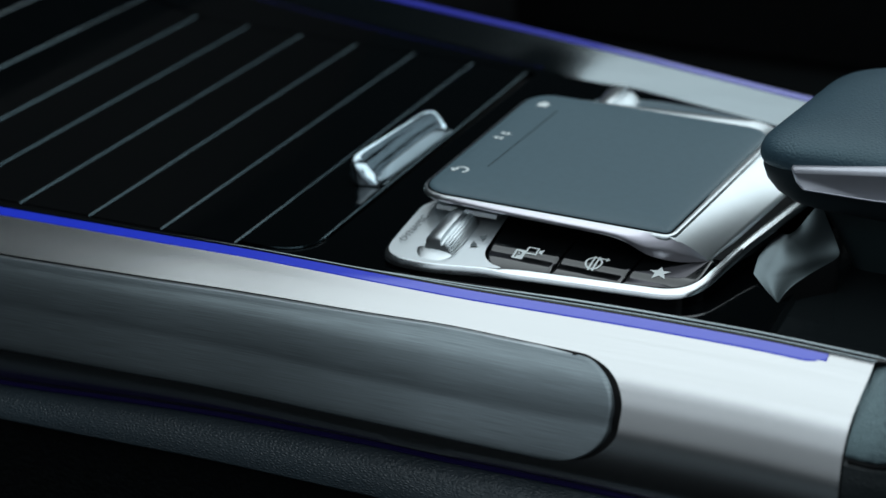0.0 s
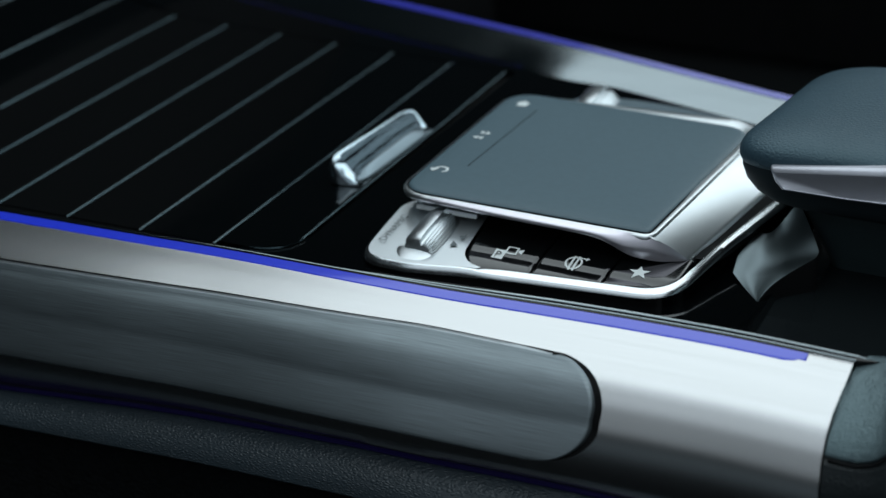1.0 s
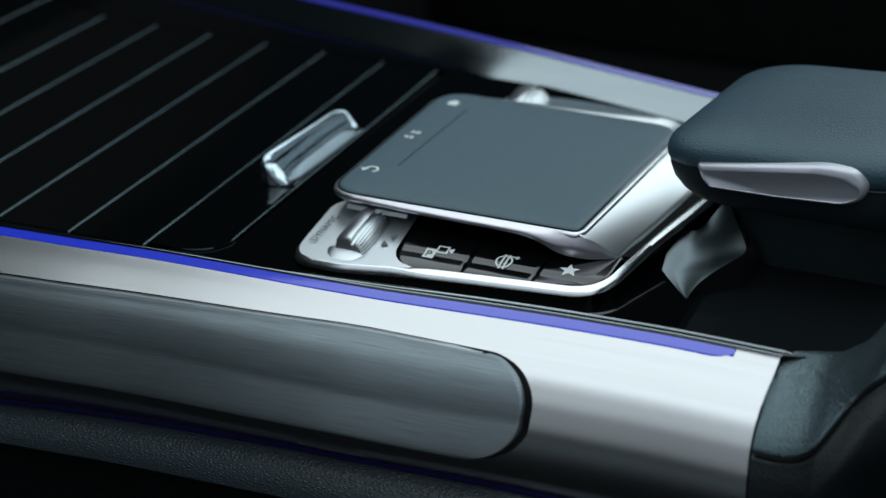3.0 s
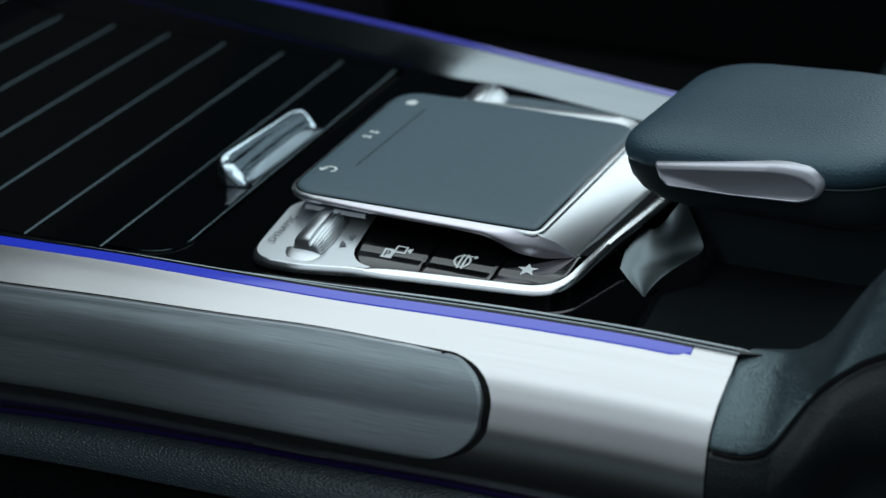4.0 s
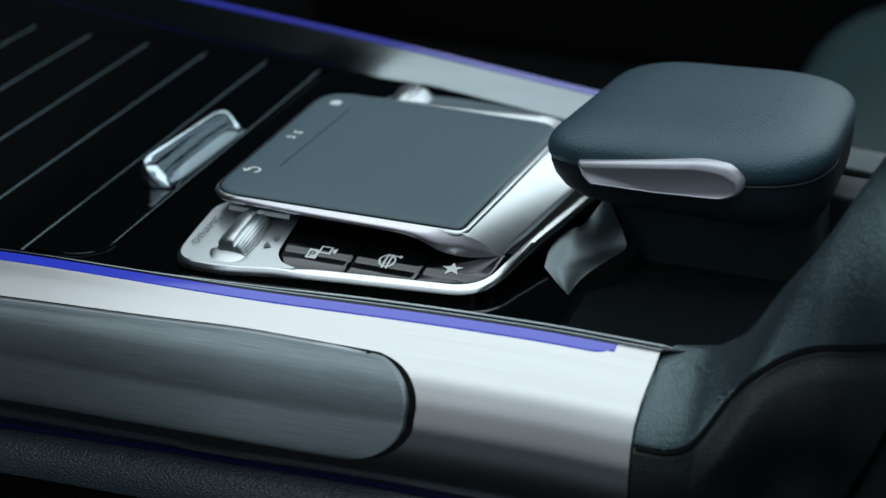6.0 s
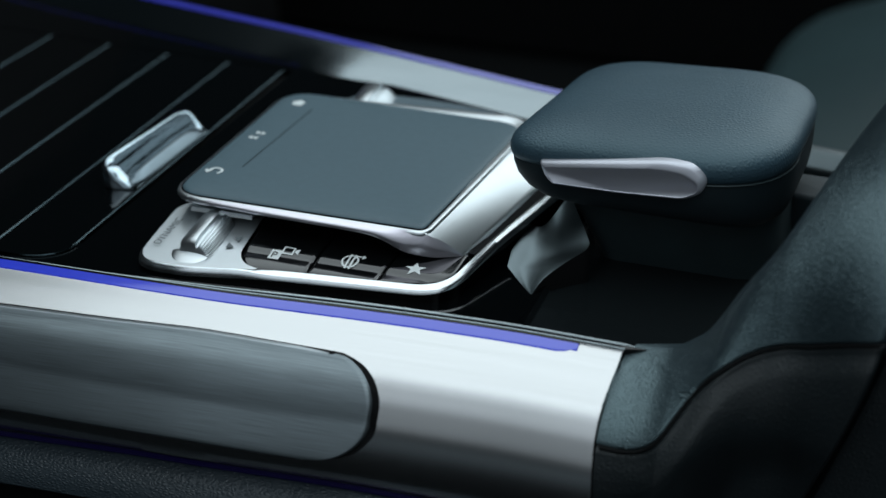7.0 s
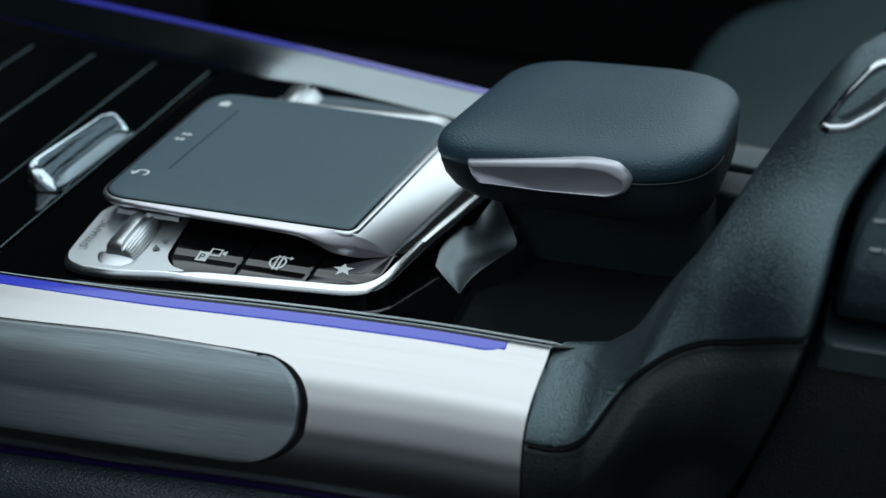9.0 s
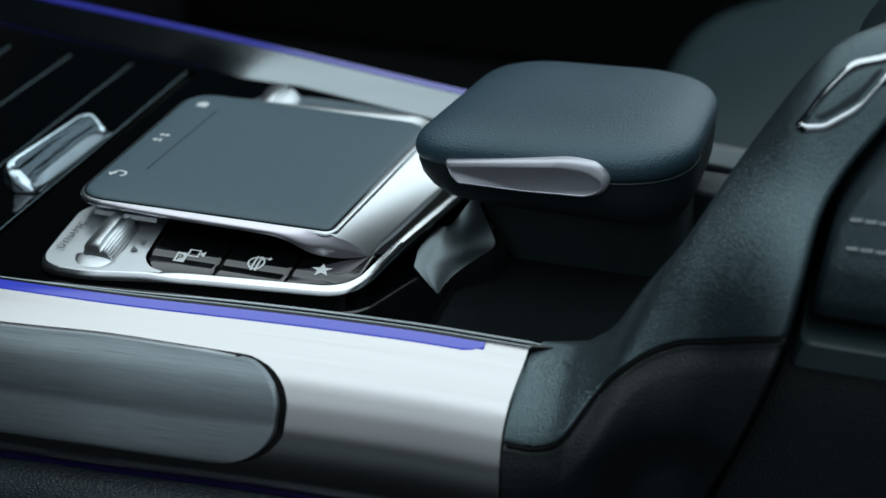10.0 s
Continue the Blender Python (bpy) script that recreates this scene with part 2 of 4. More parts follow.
part("deck_panel", bm, [GLOSS, TRAY], deck)
bm = slab(rounded([(-0.34, -0.10), (0.45, -0.07), (0.45, 0.09), (-0.34, 0.2)], 0.01), -0.06, -0.0125)
part("deck_base", bm, DARK, deck)

# ---- rails ----
PROFILE = [(0.0, 0.0128), (-0.0024, 0.0126), (-0.0048, 0.0123), (-0.0075, 0.0117), (-0.0102, 0.0109), (-0.0132, 0.0099), (-0.0162, 0.0086), (-0.0196, 0.0069), (-0.0228, 0.0050), (-0.0256, 0.0030), (-0.0282, 0.0008), (-0.0305, -0.0016), (-0.0324, -0.0042), (-0.0340, -0.0070), (-0.0352, -0.0100), (-0.0361, -0.0135), (-0.0366, -0.0170), (-0.0367, -0.0215), (-0.0366, -0.0260)]


def end_shift(z):
    return float(np.interp(z, [-0.02, -0.01, -0.0042, 0.0008, 0.005, 0.0086, 0.0109, 0.0128], [-0.0004, -0.0009, -0.0013, -0.0014, -0.0012, -0.0006, -0.0001, 0.0]))


def profile_y(z):
    return float(np.interp(-z, [-p[1] for p in PROFILE], [p[0] for p in PROFILE]))


def rail_ring(x, lo=0):
    y0, zf = near_edge(x), rail_foot(x)
    pts = [(near_edge(x) + a, z) for a, z in PROFILE]
    pts += [(y0 - 0.0358, -0.031), (y0 - 0.0346, -0.035), (y0 - 0.0325, zf + 0.0015), (y0 - 0.0310, zf), (y0 - 0.022, zf)]
    w = smoothstep(0.17, RAIL_END, x)
    return [(x + w * end_shift(z), a, z) for a, z in pts[lo:]]


def rail_uv(p):
    return p.x, near_edge(min(p.x, 0.2)) - p.y - p.z


def fan(x):
    """The inner trim widens from the shutter to the rear end."""
    return 0.15 + 0.85 * smoothstep(-0.01, 0.10, x)


near_rail = thing("side_rail", (0.0, -0.10, -0.03), "satin aluminium side rail with a blue light strip along its edge", "trim", "console rails")
bm = loft([[(x, near_edge(x) - 0.0065, 0.01212)] + rail_ring(x, 3) + [(x, near_edge(x) - 0.012, rail_foot(x)), (x, near_edge(x) - 0.010, 0.008)] for x in stations])
part("rail_shell", bm, ALU, near_rail, uv=rail_uv)
bm = loft([[(x, near_edge(x) + a, z) for a, z in ((-0.0027, 0.0125), (-0.0029, 0.01290), (-0.0046, 0.01266), (-0.0029 - 0.0042 * w, 0.01287 - 0.00074 * w), (-0.0029 - 0.0045 * w, 0.0116), (-0.0029 - 0.0045 * w, 0.0100), (-0.0027, 0.0100))] for x, w in [(x, (1.0 + 0.12 * smoothstep(0.0, 0.14, x)) * (1 - 0.45 * smoothstep(0.1795, 0.1845, x))) for x in np.linspace(-0.34, 0.1845, 160)]])
part("light_strip", bm, BLUE, near_rail, "blue glowing light strip")
bm = loft([[(x, near_edge(x) + a, z) for a, z in ((-0.0015, 0.0127), (-0.0022, 0.0129), (-0.0040, 0.01265), (-0.0072, 0.01185), (-0.0078, 0.0100), (-0.0015, 0.0100))] for x in np.linspace(0.1848, RAIL_END, 6)])
part("strip_end_cap", bm, ALU, near_rail, "bright metal strip end")
bm = loft([[(x, near_edge(x) + (-0.0020 + (a + 0.0020) * fan(x) if a > -0.002 else a) + max(0.0030 - a, 0) * smoothstep(0.1980, 0.2010, x), z - 0.0010 * smoothstep(0.1985, 0.2060, x)) for a, z in ((-0.0026, 0.0120), (-0.0024, 0.0128), (-0.0016, 0.0130), (0.0004, 0.0130), (0.0020, 0.0126), (0.0034, 0.0121), (0.0050, 0.0112), (0.0060, 0.0100), (0.0066, 0.0070), (0.0070, -0.001), (-0.0014, -0.001))] for x in np.linspace(-0.34, 0.2060, 80)])
part("inner_bead", bm, GLOSS, near_rail, "gloss black inner bead")


for off, zz, half in ((-0.0012, 0.0130, 0.00045), (0.0018, 0.01265, 0.00040), (0.0046, 0.0114, 0.0004)):
    bm = loft([[(x, near_edge(x) + -0.0020 + (off + 0.0020) * fan(x) + half * math.cos(k * math.pi / 4), zz - 0.0010 * smoothstep(0.1985, 0.2060, x) + half * math.sin(k * math.pi / 4)) for k in range(8)] for x in np.linspace(-0.34, 0.2055 if off > 0.003 else 0.1995, 80)])
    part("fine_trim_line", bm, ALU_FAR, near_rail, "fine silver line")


# cover panel on the rail's side
def cover_point(x, v, out, on_rail=False):
    """A gently arched face that stands further off the rail towards its lower edge."""
    top, low = cover_top(x), cover_low(x)
    z = top + (low - top) * v
    chord = profile_y(top) + (profile_y(low) - 0.0056 - profile_y(top)) * v
    face = min(chord - 0.0012 * math.sin(math.pi * min(max(v, 0), 1)), profile_y(z) + 0.0010)
    face = min(face, profile_y(z)) if on_rail else face
    return (x, near_edge(x) + face - out * (1 - 0.4 * abs(2 * v - 1) ** 8), z)


def cover_outline(n):
    """Across (v) and along (x) limits, the rear end rounded."""
    rows = []
    for i in range(n + 1):
        v = 0.5 - 0.5 * math.cos(math.pi * i / n)
        d = abs(v - 0.5) * 2
        r = 0.0175 * (1 - math.sqrt(max(1 - max(d - 0.15, 0) ** 2 / 0.85 ** 2, 0)))
        rows.append((v, 0.1252 - r - 0.001 * v))
    return rows


def cover_uv(p):
    return p.x, cover_top(min(p.x, 0.13)) - p.z


outline = cover_outline(40)
cover = thing("brushed_cover", (0.0, -0.12, -0.02), "dark grey brushed metal cover panel on the side rail", "trim")
cols = []
for v, xe in outline:
    cols.append([cover_point(x, v, 0.0024) for x in list(np.linspace(-0.34, xe - 0.006, 60)) + [xe - 0.0035, xe - 0.0022]])
bm = loft(cols, close=False)
bmesh.ops.remove_doubles(bm, verts=bm.verts, dist=0.00005)
part("panel", bm, COVER, cover, "brushed grey metal face", smooth=50, uv=cover_uv)
bm = bmesh.new()
edge = []
for (v, xe), c in zip(outline, cols):
    edge.append([c[-1]] + [cover_point(xe - 0.0022 + 0.0022 * math.sin(q), v, 0.0024 - 0.0030 * (1 - math.cos(q))) for q in [math.pi / 16 * k for k in range(1, 9)]] + [cover_point(xe, v, -0.002)])
loft(edge, close=False, bm=bm)
bmesh.ops.remove_doubles(bm, verts=bm.verts, dist=0.00005)
part("edge_band", bm, COVER, cover, "rounded end of the cover", smooth=50, uv=cover_uv)
top_row = [(p[0], p[1], p[2]) for p in cols[0]]
shrink = [1 - smoothstep(0.095, 0.105, p[0]) for p in top_row]
part("rolled_edge", loft([top_row, [(p[0], p[1] + 0.0004, p[2] + 0.0003 * q) for p, q in zip(top_row, shrink)], [(p[0], p[1] + 0.0016, p[2] + 0.0003 * q) for p, q in zip(top_row, shrink)]], close=False), COVER_EDGE, cover, "fine bright upper edge of the cover")
low_row = cols[-1]
under = [(p[0], p[1] + 0.0008, p[2] - 0.0008) for p in low_row]
part("rolled_edge", loft([low_row, [(p[0], p[1] + 0.0002, p[2] - 0.0005) for p in low_row], under, [(p[0], p[1] + 0.008, p[2] - 0.001) for p in under]], close=False), COVER, cover, "rolled lower edge of the cover", uv=cover_uv)
path = [Vector((x, 0.0)) for x in np.linspace(-0.34, outline[0][1] - 0.0005, 60)] + [Vector((xe, -0.042 * v)) for v, xe in outline[1:]]
ring_in, ring_out, ring_lip = [], [], []
for i, p in enumerate(path):
    t = (path[min(i + 1, len(path) - 1)] - path[max(i - 1, 0)]).normalized()
    n = Vector((-t.y, t.x))
    g = 0.00045 + 0.00055 * (1 - smoothstep(-0.15, 0.09, p.x)) + 0.0014 * smoothstep(0.2, 1.0, max(n.x, 0))
    for store, d, out in ((ring_in, -0.0008, 0.0002), (ring_out, g, 0.0003), (ring_lip, g + 0.0001, -0.0004)):
        q = p + n * d
        store.append(cover_point(q.x, -q.y / 0.042, out, True))
# dark strip laid on the rail, paints the shade of the cover's gap
part("gap_shade_strip", loft([ring_in, ring_out, ring_lip], close=False), DARK, cover, "dark strip on the rail for the shaded gap round the cover", smooth=60)
far_rail = thing("side_rail", (0.0, 0.16, -0.01), "satin aluminium console rail with a thin blue light line", "trim", "console rails")
fx = list(np.linspace(-0.34, 0.205, 80))
foot_out = lambda x, a: 0.0085 * smoothstep(-0.035, -0.010, x) * (1 - smoothstep(0.0, 0.045, x)) * min(max((-0.004 - a) / 0.015, 0), 1)
bm = loft([[(x, far_edge(x) + a * (1 - 0.5 * smoothstep(0.12, 0.21, x)) - foot_out(x, a), z) for a, z in ((-0.0190, -0.001), (-0.0180, -0.0003), (-0.0160, 0.0004), (-0.0125, 0.0020), (-0.008, 0.0040), (-0.0040, 0.0058), (-0.0008, 0.0073), (0.0004, 0.0076), (0.012, 0.006), (0.02, -0.02), (-0.0190, -0.02))] for x in fx])
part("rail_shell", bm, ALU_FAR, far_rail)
bm = loft([[(x, far_edge(x) + a * 0.5, z) for a, z in ((-0.0190, -0.001), (-0.0180, 0.0012), (-0.0160, 0.0024), (-0.0125, 0.0038), (-0.008, 0.0055), (-0.0040, 0.0066), (0.002, 0.0070), (0.012, 0.006), (0.02, -0.02), (-0.0190, -0.02))] for x in np.linspace(0.2055, 0.42, 20)])
part("rail_tail", bm, TAIL, far_rail, "rear end of the rail in a darker grey")
bm = loft([[(x, far_edge(x) + a, z) for a, z in ((-0.0006, 0.0076), (0.0000, 0.0081), (0.0008, 0.0086), (0.0020, 0.0091), (0.0026, 0.0080))] for x in fx])
part("light_strip", bm, BLUE_FAR, far_rail, "thin blue light line")

# ---- lower padded side ----
lower = thing("padded_side", (0.0, -0.13, -0.08), "black grained leather padding along the lower console side", "console side", kind="structure")
rings = []
for x in np.linspace(-0.36, 0.30, 70):
    y0, zt, zb = near_edge(min(x, 0.2)) - 0.034, rail_foot(min(x, 0.2)), roll_foot(x)
    prof = [(0.014, 0.0020), (0.008, 0.0016), (0.004, 0.0008)]
    roll = [(0.004 - 0.0135 * math.sin(q), zb + (zt - zb) * math.cos(q)) for q in [math.pi / 2 * k / 8 for k in range(1, 9)]]
    rings.append([(x, y0 + a, zt + b) for a, b in prof] + [(x, y0 + a, z) for a, z in roll] + [(x, y0 - 0.0085, zb - 0.0012), (x, y0 - 0.0050, zb - 0.0022), (x, y0 + 0.004, zb - 0.003)])
part("leather_roll", loft(rings, close=False), LEATHER_LOW, lower, "grained leather roll", face=(0, -1, 1))
part("carpet_side", loft([[(r[-1][0], r[-1][1] - 0.006 + a, r[-1][2] + b) for a, b in ((0.004, 0.0), (0.0, -0.004), (-0.002, -0.03), (-0.003, -0.29))] for r in rings], close=False), CARPET, lower, "charcoal carpet below the leather")
bm = loft([[(x, near_edge(min(x, 0.2)) - 0.034 + a, rail_foot(min(x, 0.2)) + b) for a, b in ((-0.0006, 0.0004), (-0.0006, 0.0011), (0.0012, 0.0013), (0.0012, 0.0004))] for x in np.linspace(-0.34, 0.199, 60)])
part("light_line", bm, VIOLET, lower, "faint violet light line")

# ---- rolling cover slats ----
shutter = thing("sliding_shutter", (-0.17, 0.04, 0.0), "closed gloss black slatted sliding shutter with fine grooves", "shutter")


def shear(y):
    return -0.0030 * (y + 0.065) / 0.217


def lift(x):
    """The shutter bends upwards at its front end."""
    return 0.8 * max(-0.215 - x, 0) ** 1.5


def slat_near(x):
    return -0.0646 + 0.0368 * (x + 0.0275)


def slat_far(x):
    return 0.1586 - 0.0557 * (x + 0.085)


for i, (xa, xb) in enumerate(zip(SLAT_X[1:], SLAT_X)):
    g = 0.0005
    bm = bmesh.new()
    x0, x1 = xa + g, xb - g
    cols = []
    for x, z, in ((x0, -0.003), (x0, -0.0002), (x0 + 0.0002, 0.0), (x0 + 0.0006, 0.0), ((x0 + x1) / 2, 0.0), (x1 - 0.0010, 0.0), (x1 - 0.0004, 0.0), (x1 - 0.0001, -0.0002), (x1, -0.0006), (x1, -0.003)):
        a, b = slat_near(x), slat_far(x)
        if i == 0:
            a = max(a, -0.0485 - 0.0145 * math.sqrt(max(1 - (max(x - xb + 0.016, 0) / 0.016) ** 2, 0)))
        cols.append([(x + shear(a + (b - a) * k / 12), a + (b - a) * k / 12, z + lift(x)) for k in range(13)])
    loft(cols, close=False, bm=bm)
    for f in bm.faces:
        c = f.calc_center_median()
        if c.x > x1 - 0.0004 + shear(c.y) and c.z - lift(c.x) > -0.0010:
            f.material_index = 1
    part("slat", bm, [GLOSS, SLAT_EDGE], shutter, smooth=60, face=(0, 0, 1))
for s in (0, 1):
    rows = []
    for x in np.linspace(-0.34, -0.019, 40):
        if s == 0:
            side, end, way = near_edge(x) + 0.004, slat_near(x), 1
        else:
            side, end, way = far_edge(x) - 0.018, slat_far(x), -1
        rows.append([(x, side, -0.001 + lift(x) * 0.6)] + [(x, side + (end - side) * u, lift(x)) for u in (0.2, 0.5, 0.9)] + [(x, end - 0.0008 * way, lift(x)), (x, end - (0.0002 if s == 0 else 0.00079) * way, -0.0004 + lift(x)), (x, end - (0.0002 if s == 0 else 0.00078) * way, -0.004 + lift(x))])
    part("guide_frame", loft(rows, close=False), GLOSS, shutter, face=(0, 0, 1))
bm = loft([[(x, y, -0.0032 + lift(x)) for y in (slat_near(x) - 0.004, 0.04, slat_far(x) + 0.004)] for x in np.linspace(-0.34, -0.018, 30)], close=False)
part("groove_bed", bm, DARK, shutter)
part("corner_plate", slab(rounded([(-0.040, -0.070), (-0.0185, -0.070), (-0.0185, -0.046), (-0.040, -0.046)], 0.001), -0.003, -0.0004), GLOSS, shutter, "gloss black corner beside the first slat")

hook = [(SLAT_X[0] - 0.016 + 0.016 * math.sin(q), -0.0485 - 0.0145 * math.cos(q), 0.0001) for q in [math.pi / 2 * k / 12 for k in range(13)]]
part("curved_groove_end", tube(hook, 0.0004, 6), SLAT_EDGE, shutter, "curved end of the first groove")

# handle of the shutter
handle = thing("shutter_handle", (-0.031, 0.035, 0.0), "bright silver pull handle on the slatted shutter", "handle")
OVAL = rounded([(-0.0388, 0.0000), (-0.0232, 0.0035), (-0.0236, 0.0715), (-0.0378, 0.0745)], [0.011, 0.003, 0.014, 0.012], 10)


def brow(x, y):
    return (0.0024 + 0.0112 * smoothstep(-0.0255, -0.0345, x)) * (1 - 0.42 * smoothstep(0.045, 0.076, y)) * (0.62 + 0.38 * smoothstep(-0.003, 0.020, y))


def scooped(s, f):
    """The outline drawn in by s, at the share f of the rim's height."""
    out = []
    for p in OVAL:
        thick = 1 + 1.6 * smoothstep(0.030, 0.0, p.y)
        x, y = -0.0306 + (p.x + 0.0306) * (1 - s / 0.0078), 0.0365 + (p.y - 0.0365) * (1 - thick * s / 0.0368)
        hump = 0.0016 * smoothstep(0.6, 0.0, f) * math.cos((y - 0.034) * 95 - (x + 0.0306) * 160)
        out.append((x, y, 0.0016 + (brow(p.x, p.y) - 0.0016) * f + hump))
    return out


rings = [[(p.x, p.y, 0.0004) for p in OVAL], scooped(0.0, 0.80), scooped(0.0002, 0.93), scooped(0.0006, 1.0), scooped(0.0017, 1.0), scooped(0.0022, 0.94)]
bowl = [scooped(s, f) for s, f in ((0.0022, 0.94), (0.0026, 0.80), (0.0032, 0.58), (0.0038, 0.40), (0.0047, 0.24), (0.0056, 0.12), (0.0065, 0.05), (0.0072, 0.02))]
part("foot", slab(rounded([(-0.0375, 0.004), (-0.0250, 0.004), (-0.0250, 0.069), (-0.0375, 0.069)], 0.005), -0.001, 0.0006, 0.0004, 2), GLOSS, handle, "black foot under the handle")
part("handle_body", loft(rings, cap=False), HANDLE, handle, "bright rim of the handle", smooth=75)
rows = []
for k in range(21):
    y = 0.0050 + 0.0660 * k / 20
    w = max(1 - abs(2 * k / 20 - 1) ** 5, 0.08)
    rows.append([(x, y, z * w + 0.0006) for x, z in ((-0.0231, 0.0002), (-0.0233, 0.0010), (-0.0268, 0.0040), (-0.0274, 0.0043), (-0.0280, 0.0040), (-0.0286, 0.0010))])
part("front_lip", loft(rows), LIP_STEEL, handle, "pale front lip of the handle", smooth=60)
part("handle_scoop", loft(bowl), SCOOP, handle, "concave face of the handle, toned down for dark reflections", smooth=75)

# ---- touch control unit ----
unit = thing("touchpad_unit", (0.07, 0.01, 0.0), "grey touchpad on a raised silver mount over a button panel", "touchpad")


def shelf(x, y):
    """The button panel's arched slope, rising to the back."""
    w = min(max(y + 0.060, 0.0), 0.060)
    return -0.0004 + 0.19 * w - 1.30 * w * w + 0.065 * (min(y, 0.05) + math.sqrt(min(y, 0.05) ** 2 + 0.0002)) * smoothstep(0.09, 0.13, x)


BASE = rounded([(0.0085, -0.0598), (0.0300, -0.0600), (0.0600, -0.0545), (0.1290, -0.0480), (0.1375, -0.005), (0.1620, 0.085), (0.020, 0.070), (0.018, -0.005), (0.0080, -0.022)], [0.012, 0.05, 0.5, 0.020, 0.2, 0.02, 0.01, 0.01, 0.01], 12)
INNER = inset(BASE, 0.0034)


def beside_ramp(p):
    return smoothstep(-0.042, -0.020, p.y) * (p.x > 0.10)


def wide_rim(p):
    """The rim broadens beside the ramp."""
    return 0.0022 * smoothstep(-0.030, 0.040, p.y) * (p.x > 0.10)


rings = []
for d, z in ((0.0, -0.012), (0.0, 0.0014), (0.0003, 0.0022), (0.0010, 0.0028), (0.0018, 0.0033), (0.0026, 0.0037), (0.0030, 0.0037), (0.0034, 0.0030), (0.0034, -0.010)):
    rings.append([(p.x + wide_rim(p) * (0.0034 - max(d, 0)) / 0.0034, p.y, z + (0.0035 - 0.18 * (0.0028 - d) - z) * beside_ramp(p) * (0.0003 < d < 0.003) + shelf(p.x, p.y) + (float(np.interp(d, [0.0, 0.0003, 0.0010, 0.0018, 0.0026, 0.0034], [0.0014, 0.0027, 0.0037, 0.00418, 0.0036, 0.0030])) - z) * (1 - smoothstep(0.048, 0.066, p.x)) * (z > 0)) for p in inset(BASE, d)])
part("base_rim", loft(rings[1:], cap=False), CHROME, unit, "polished silver rim of the panel")
part("base_wall", loft(rings[:2], cap=False), GLOSS, unit, "gloss black foot of the rim")


PLATE = inset(BASE, 0.0018)


def span(y, line=None):
    """The inner outline's limits across at y."""
    xs = []
    line = line or INNER
    for p, q in zip(line, line[1:] + line[:1]):
        if (p.y - y) * (q.y - y) <= 0 and p.y != q.y:
            xs.append(p.x + (q.x - p.x) * (y - p.y) / (q.y - p.y))
    return min(xs), max(xs)


def panel(limit, z, line=None, flare=False):
    low = min(p.y for p in (line or INNER))
    rows = []
    for k in range(40):
        y = low + 0.0001 + (-0.001 - low) * (k / 39) ** 1.6
        a, b = limit(*span(y, line))
        if flare:
            up = y + 0.0522
            b = 0.0474 - 0.003 * up / 0.0402 + (0.0086 * (1 - math.sqrt(max(1 - (1 - up / 0.0095) ** 2, 0))) if 0 <= up < 0.0095 else 0.0)
            b = min(b if up >= 0 else 0.0562 + 2.2 * -up, span(y, line)[1] - 0.0005)
        b = max(a + 0.0001, b)
        rows.append([(a + (b - a) * u / 8, y, z + shelf(0, y)) for u in range(9)])
    return loft(rows, close=False)


part("switch_panel", panel(lambda a, b: (a, min(b, 0.0468)), 0.0042, PLATE, True), PANEL, unit, "satin silver panel round the thumbwheel")
part("button_bed", panel(lambda a, b: (max(a, 0.0440), b), -0.0005), GLOSS, unit, "gloss black button bed")

STEPS = [0, 0.004, 0.012, 0.025, 0.04, 0.055] + [0.07 + 0.87 * k / 30 for k in range(31)] + [0.96, 0.985, 1]


def fall(y):
    """A soft step down across the keys."""
    return 0.00040 * (1 + math.erf((-0.0405 - y) / 0.0016)) + 6.0 * max(-0.0465 - y, 0) ** 2


def key_plane(y):
    """The keys lie flatter than the panel that frames them."""
    return shelf(0, min(y, -0.047)) + 0.085 * max(y + 0.047, 0.0)


def button(a, b, c, d, left_round=0.0, right_round=0.0):
    """A slightly domed key between four corners, its near edge falling away."""
    rows = []
    for v in STEPS:
        y0 = a[1] + (d[1] - a[1]) * v
        lx, rx = a[0] + (d[0] - a[0]) * v, b[0] + (c[0] - b[0]) * v
        up = y0 - a[1]
        if left_round and up < left_round:
            lx += left_round * (1 - math.sqrt(max(1 - (1 - up / left_round) ** 2, 0))) * 0.9
        if right_round and up < right_round:
            rx -= right_round * (1 - math.sqrt(max(1 - (1 - up / right_round) ** 2, 0))) * 0.9
        row = []
        for u in STEPS:
            x = lx + (rx - lx) * u
            y = (a[1] + (b[1] - a[1]) * u) * (1 - v) + (d[1] + (c[1] - d[1]) * u) * v
            edge = min(u, 1 - u, v, 1 - v)
            z = 0.0044 + key_plane(y) - fall(y) - 0.0006 * max(1 - edge / 0.04, 0) ** 2
            row.append((x, y, z))
        rows.append(row)
    bm = loft(rows, close=False)
    border = rows[0] + [r[-1] for r in rows[1:]] + rows[-1][::-1][1:] + [r[0] for r in rows[::-1]][1:-1]
    loft([border, [(x, y, z - 0.005) for x, y, z in border]], close=True, cap=False, bm=bm)
    bmesh.ops.remove_doubles(bm, verts=bm.verts, dist=0.00001)
    return bm


PUSH_KEYS = [part("button", bm, PIANO, unit, "gloss black push button") for bm in (
    button((0.0478, -0.0522), (0.0746, -0.0502), (0.0754, -0.0120), (0.0448, -0.0120), left_round=0.0095),
    button((0.0752, -0.0501), (0.1013, -0.0482), (0.1037, -0.0120), (0.0761, -0.0120)),
    button((0.1019, -0.0481), (0.1278, -0.0450), (0.1285, -0.0225), (0.1044, -0.0120), right_round=0.018),
)]


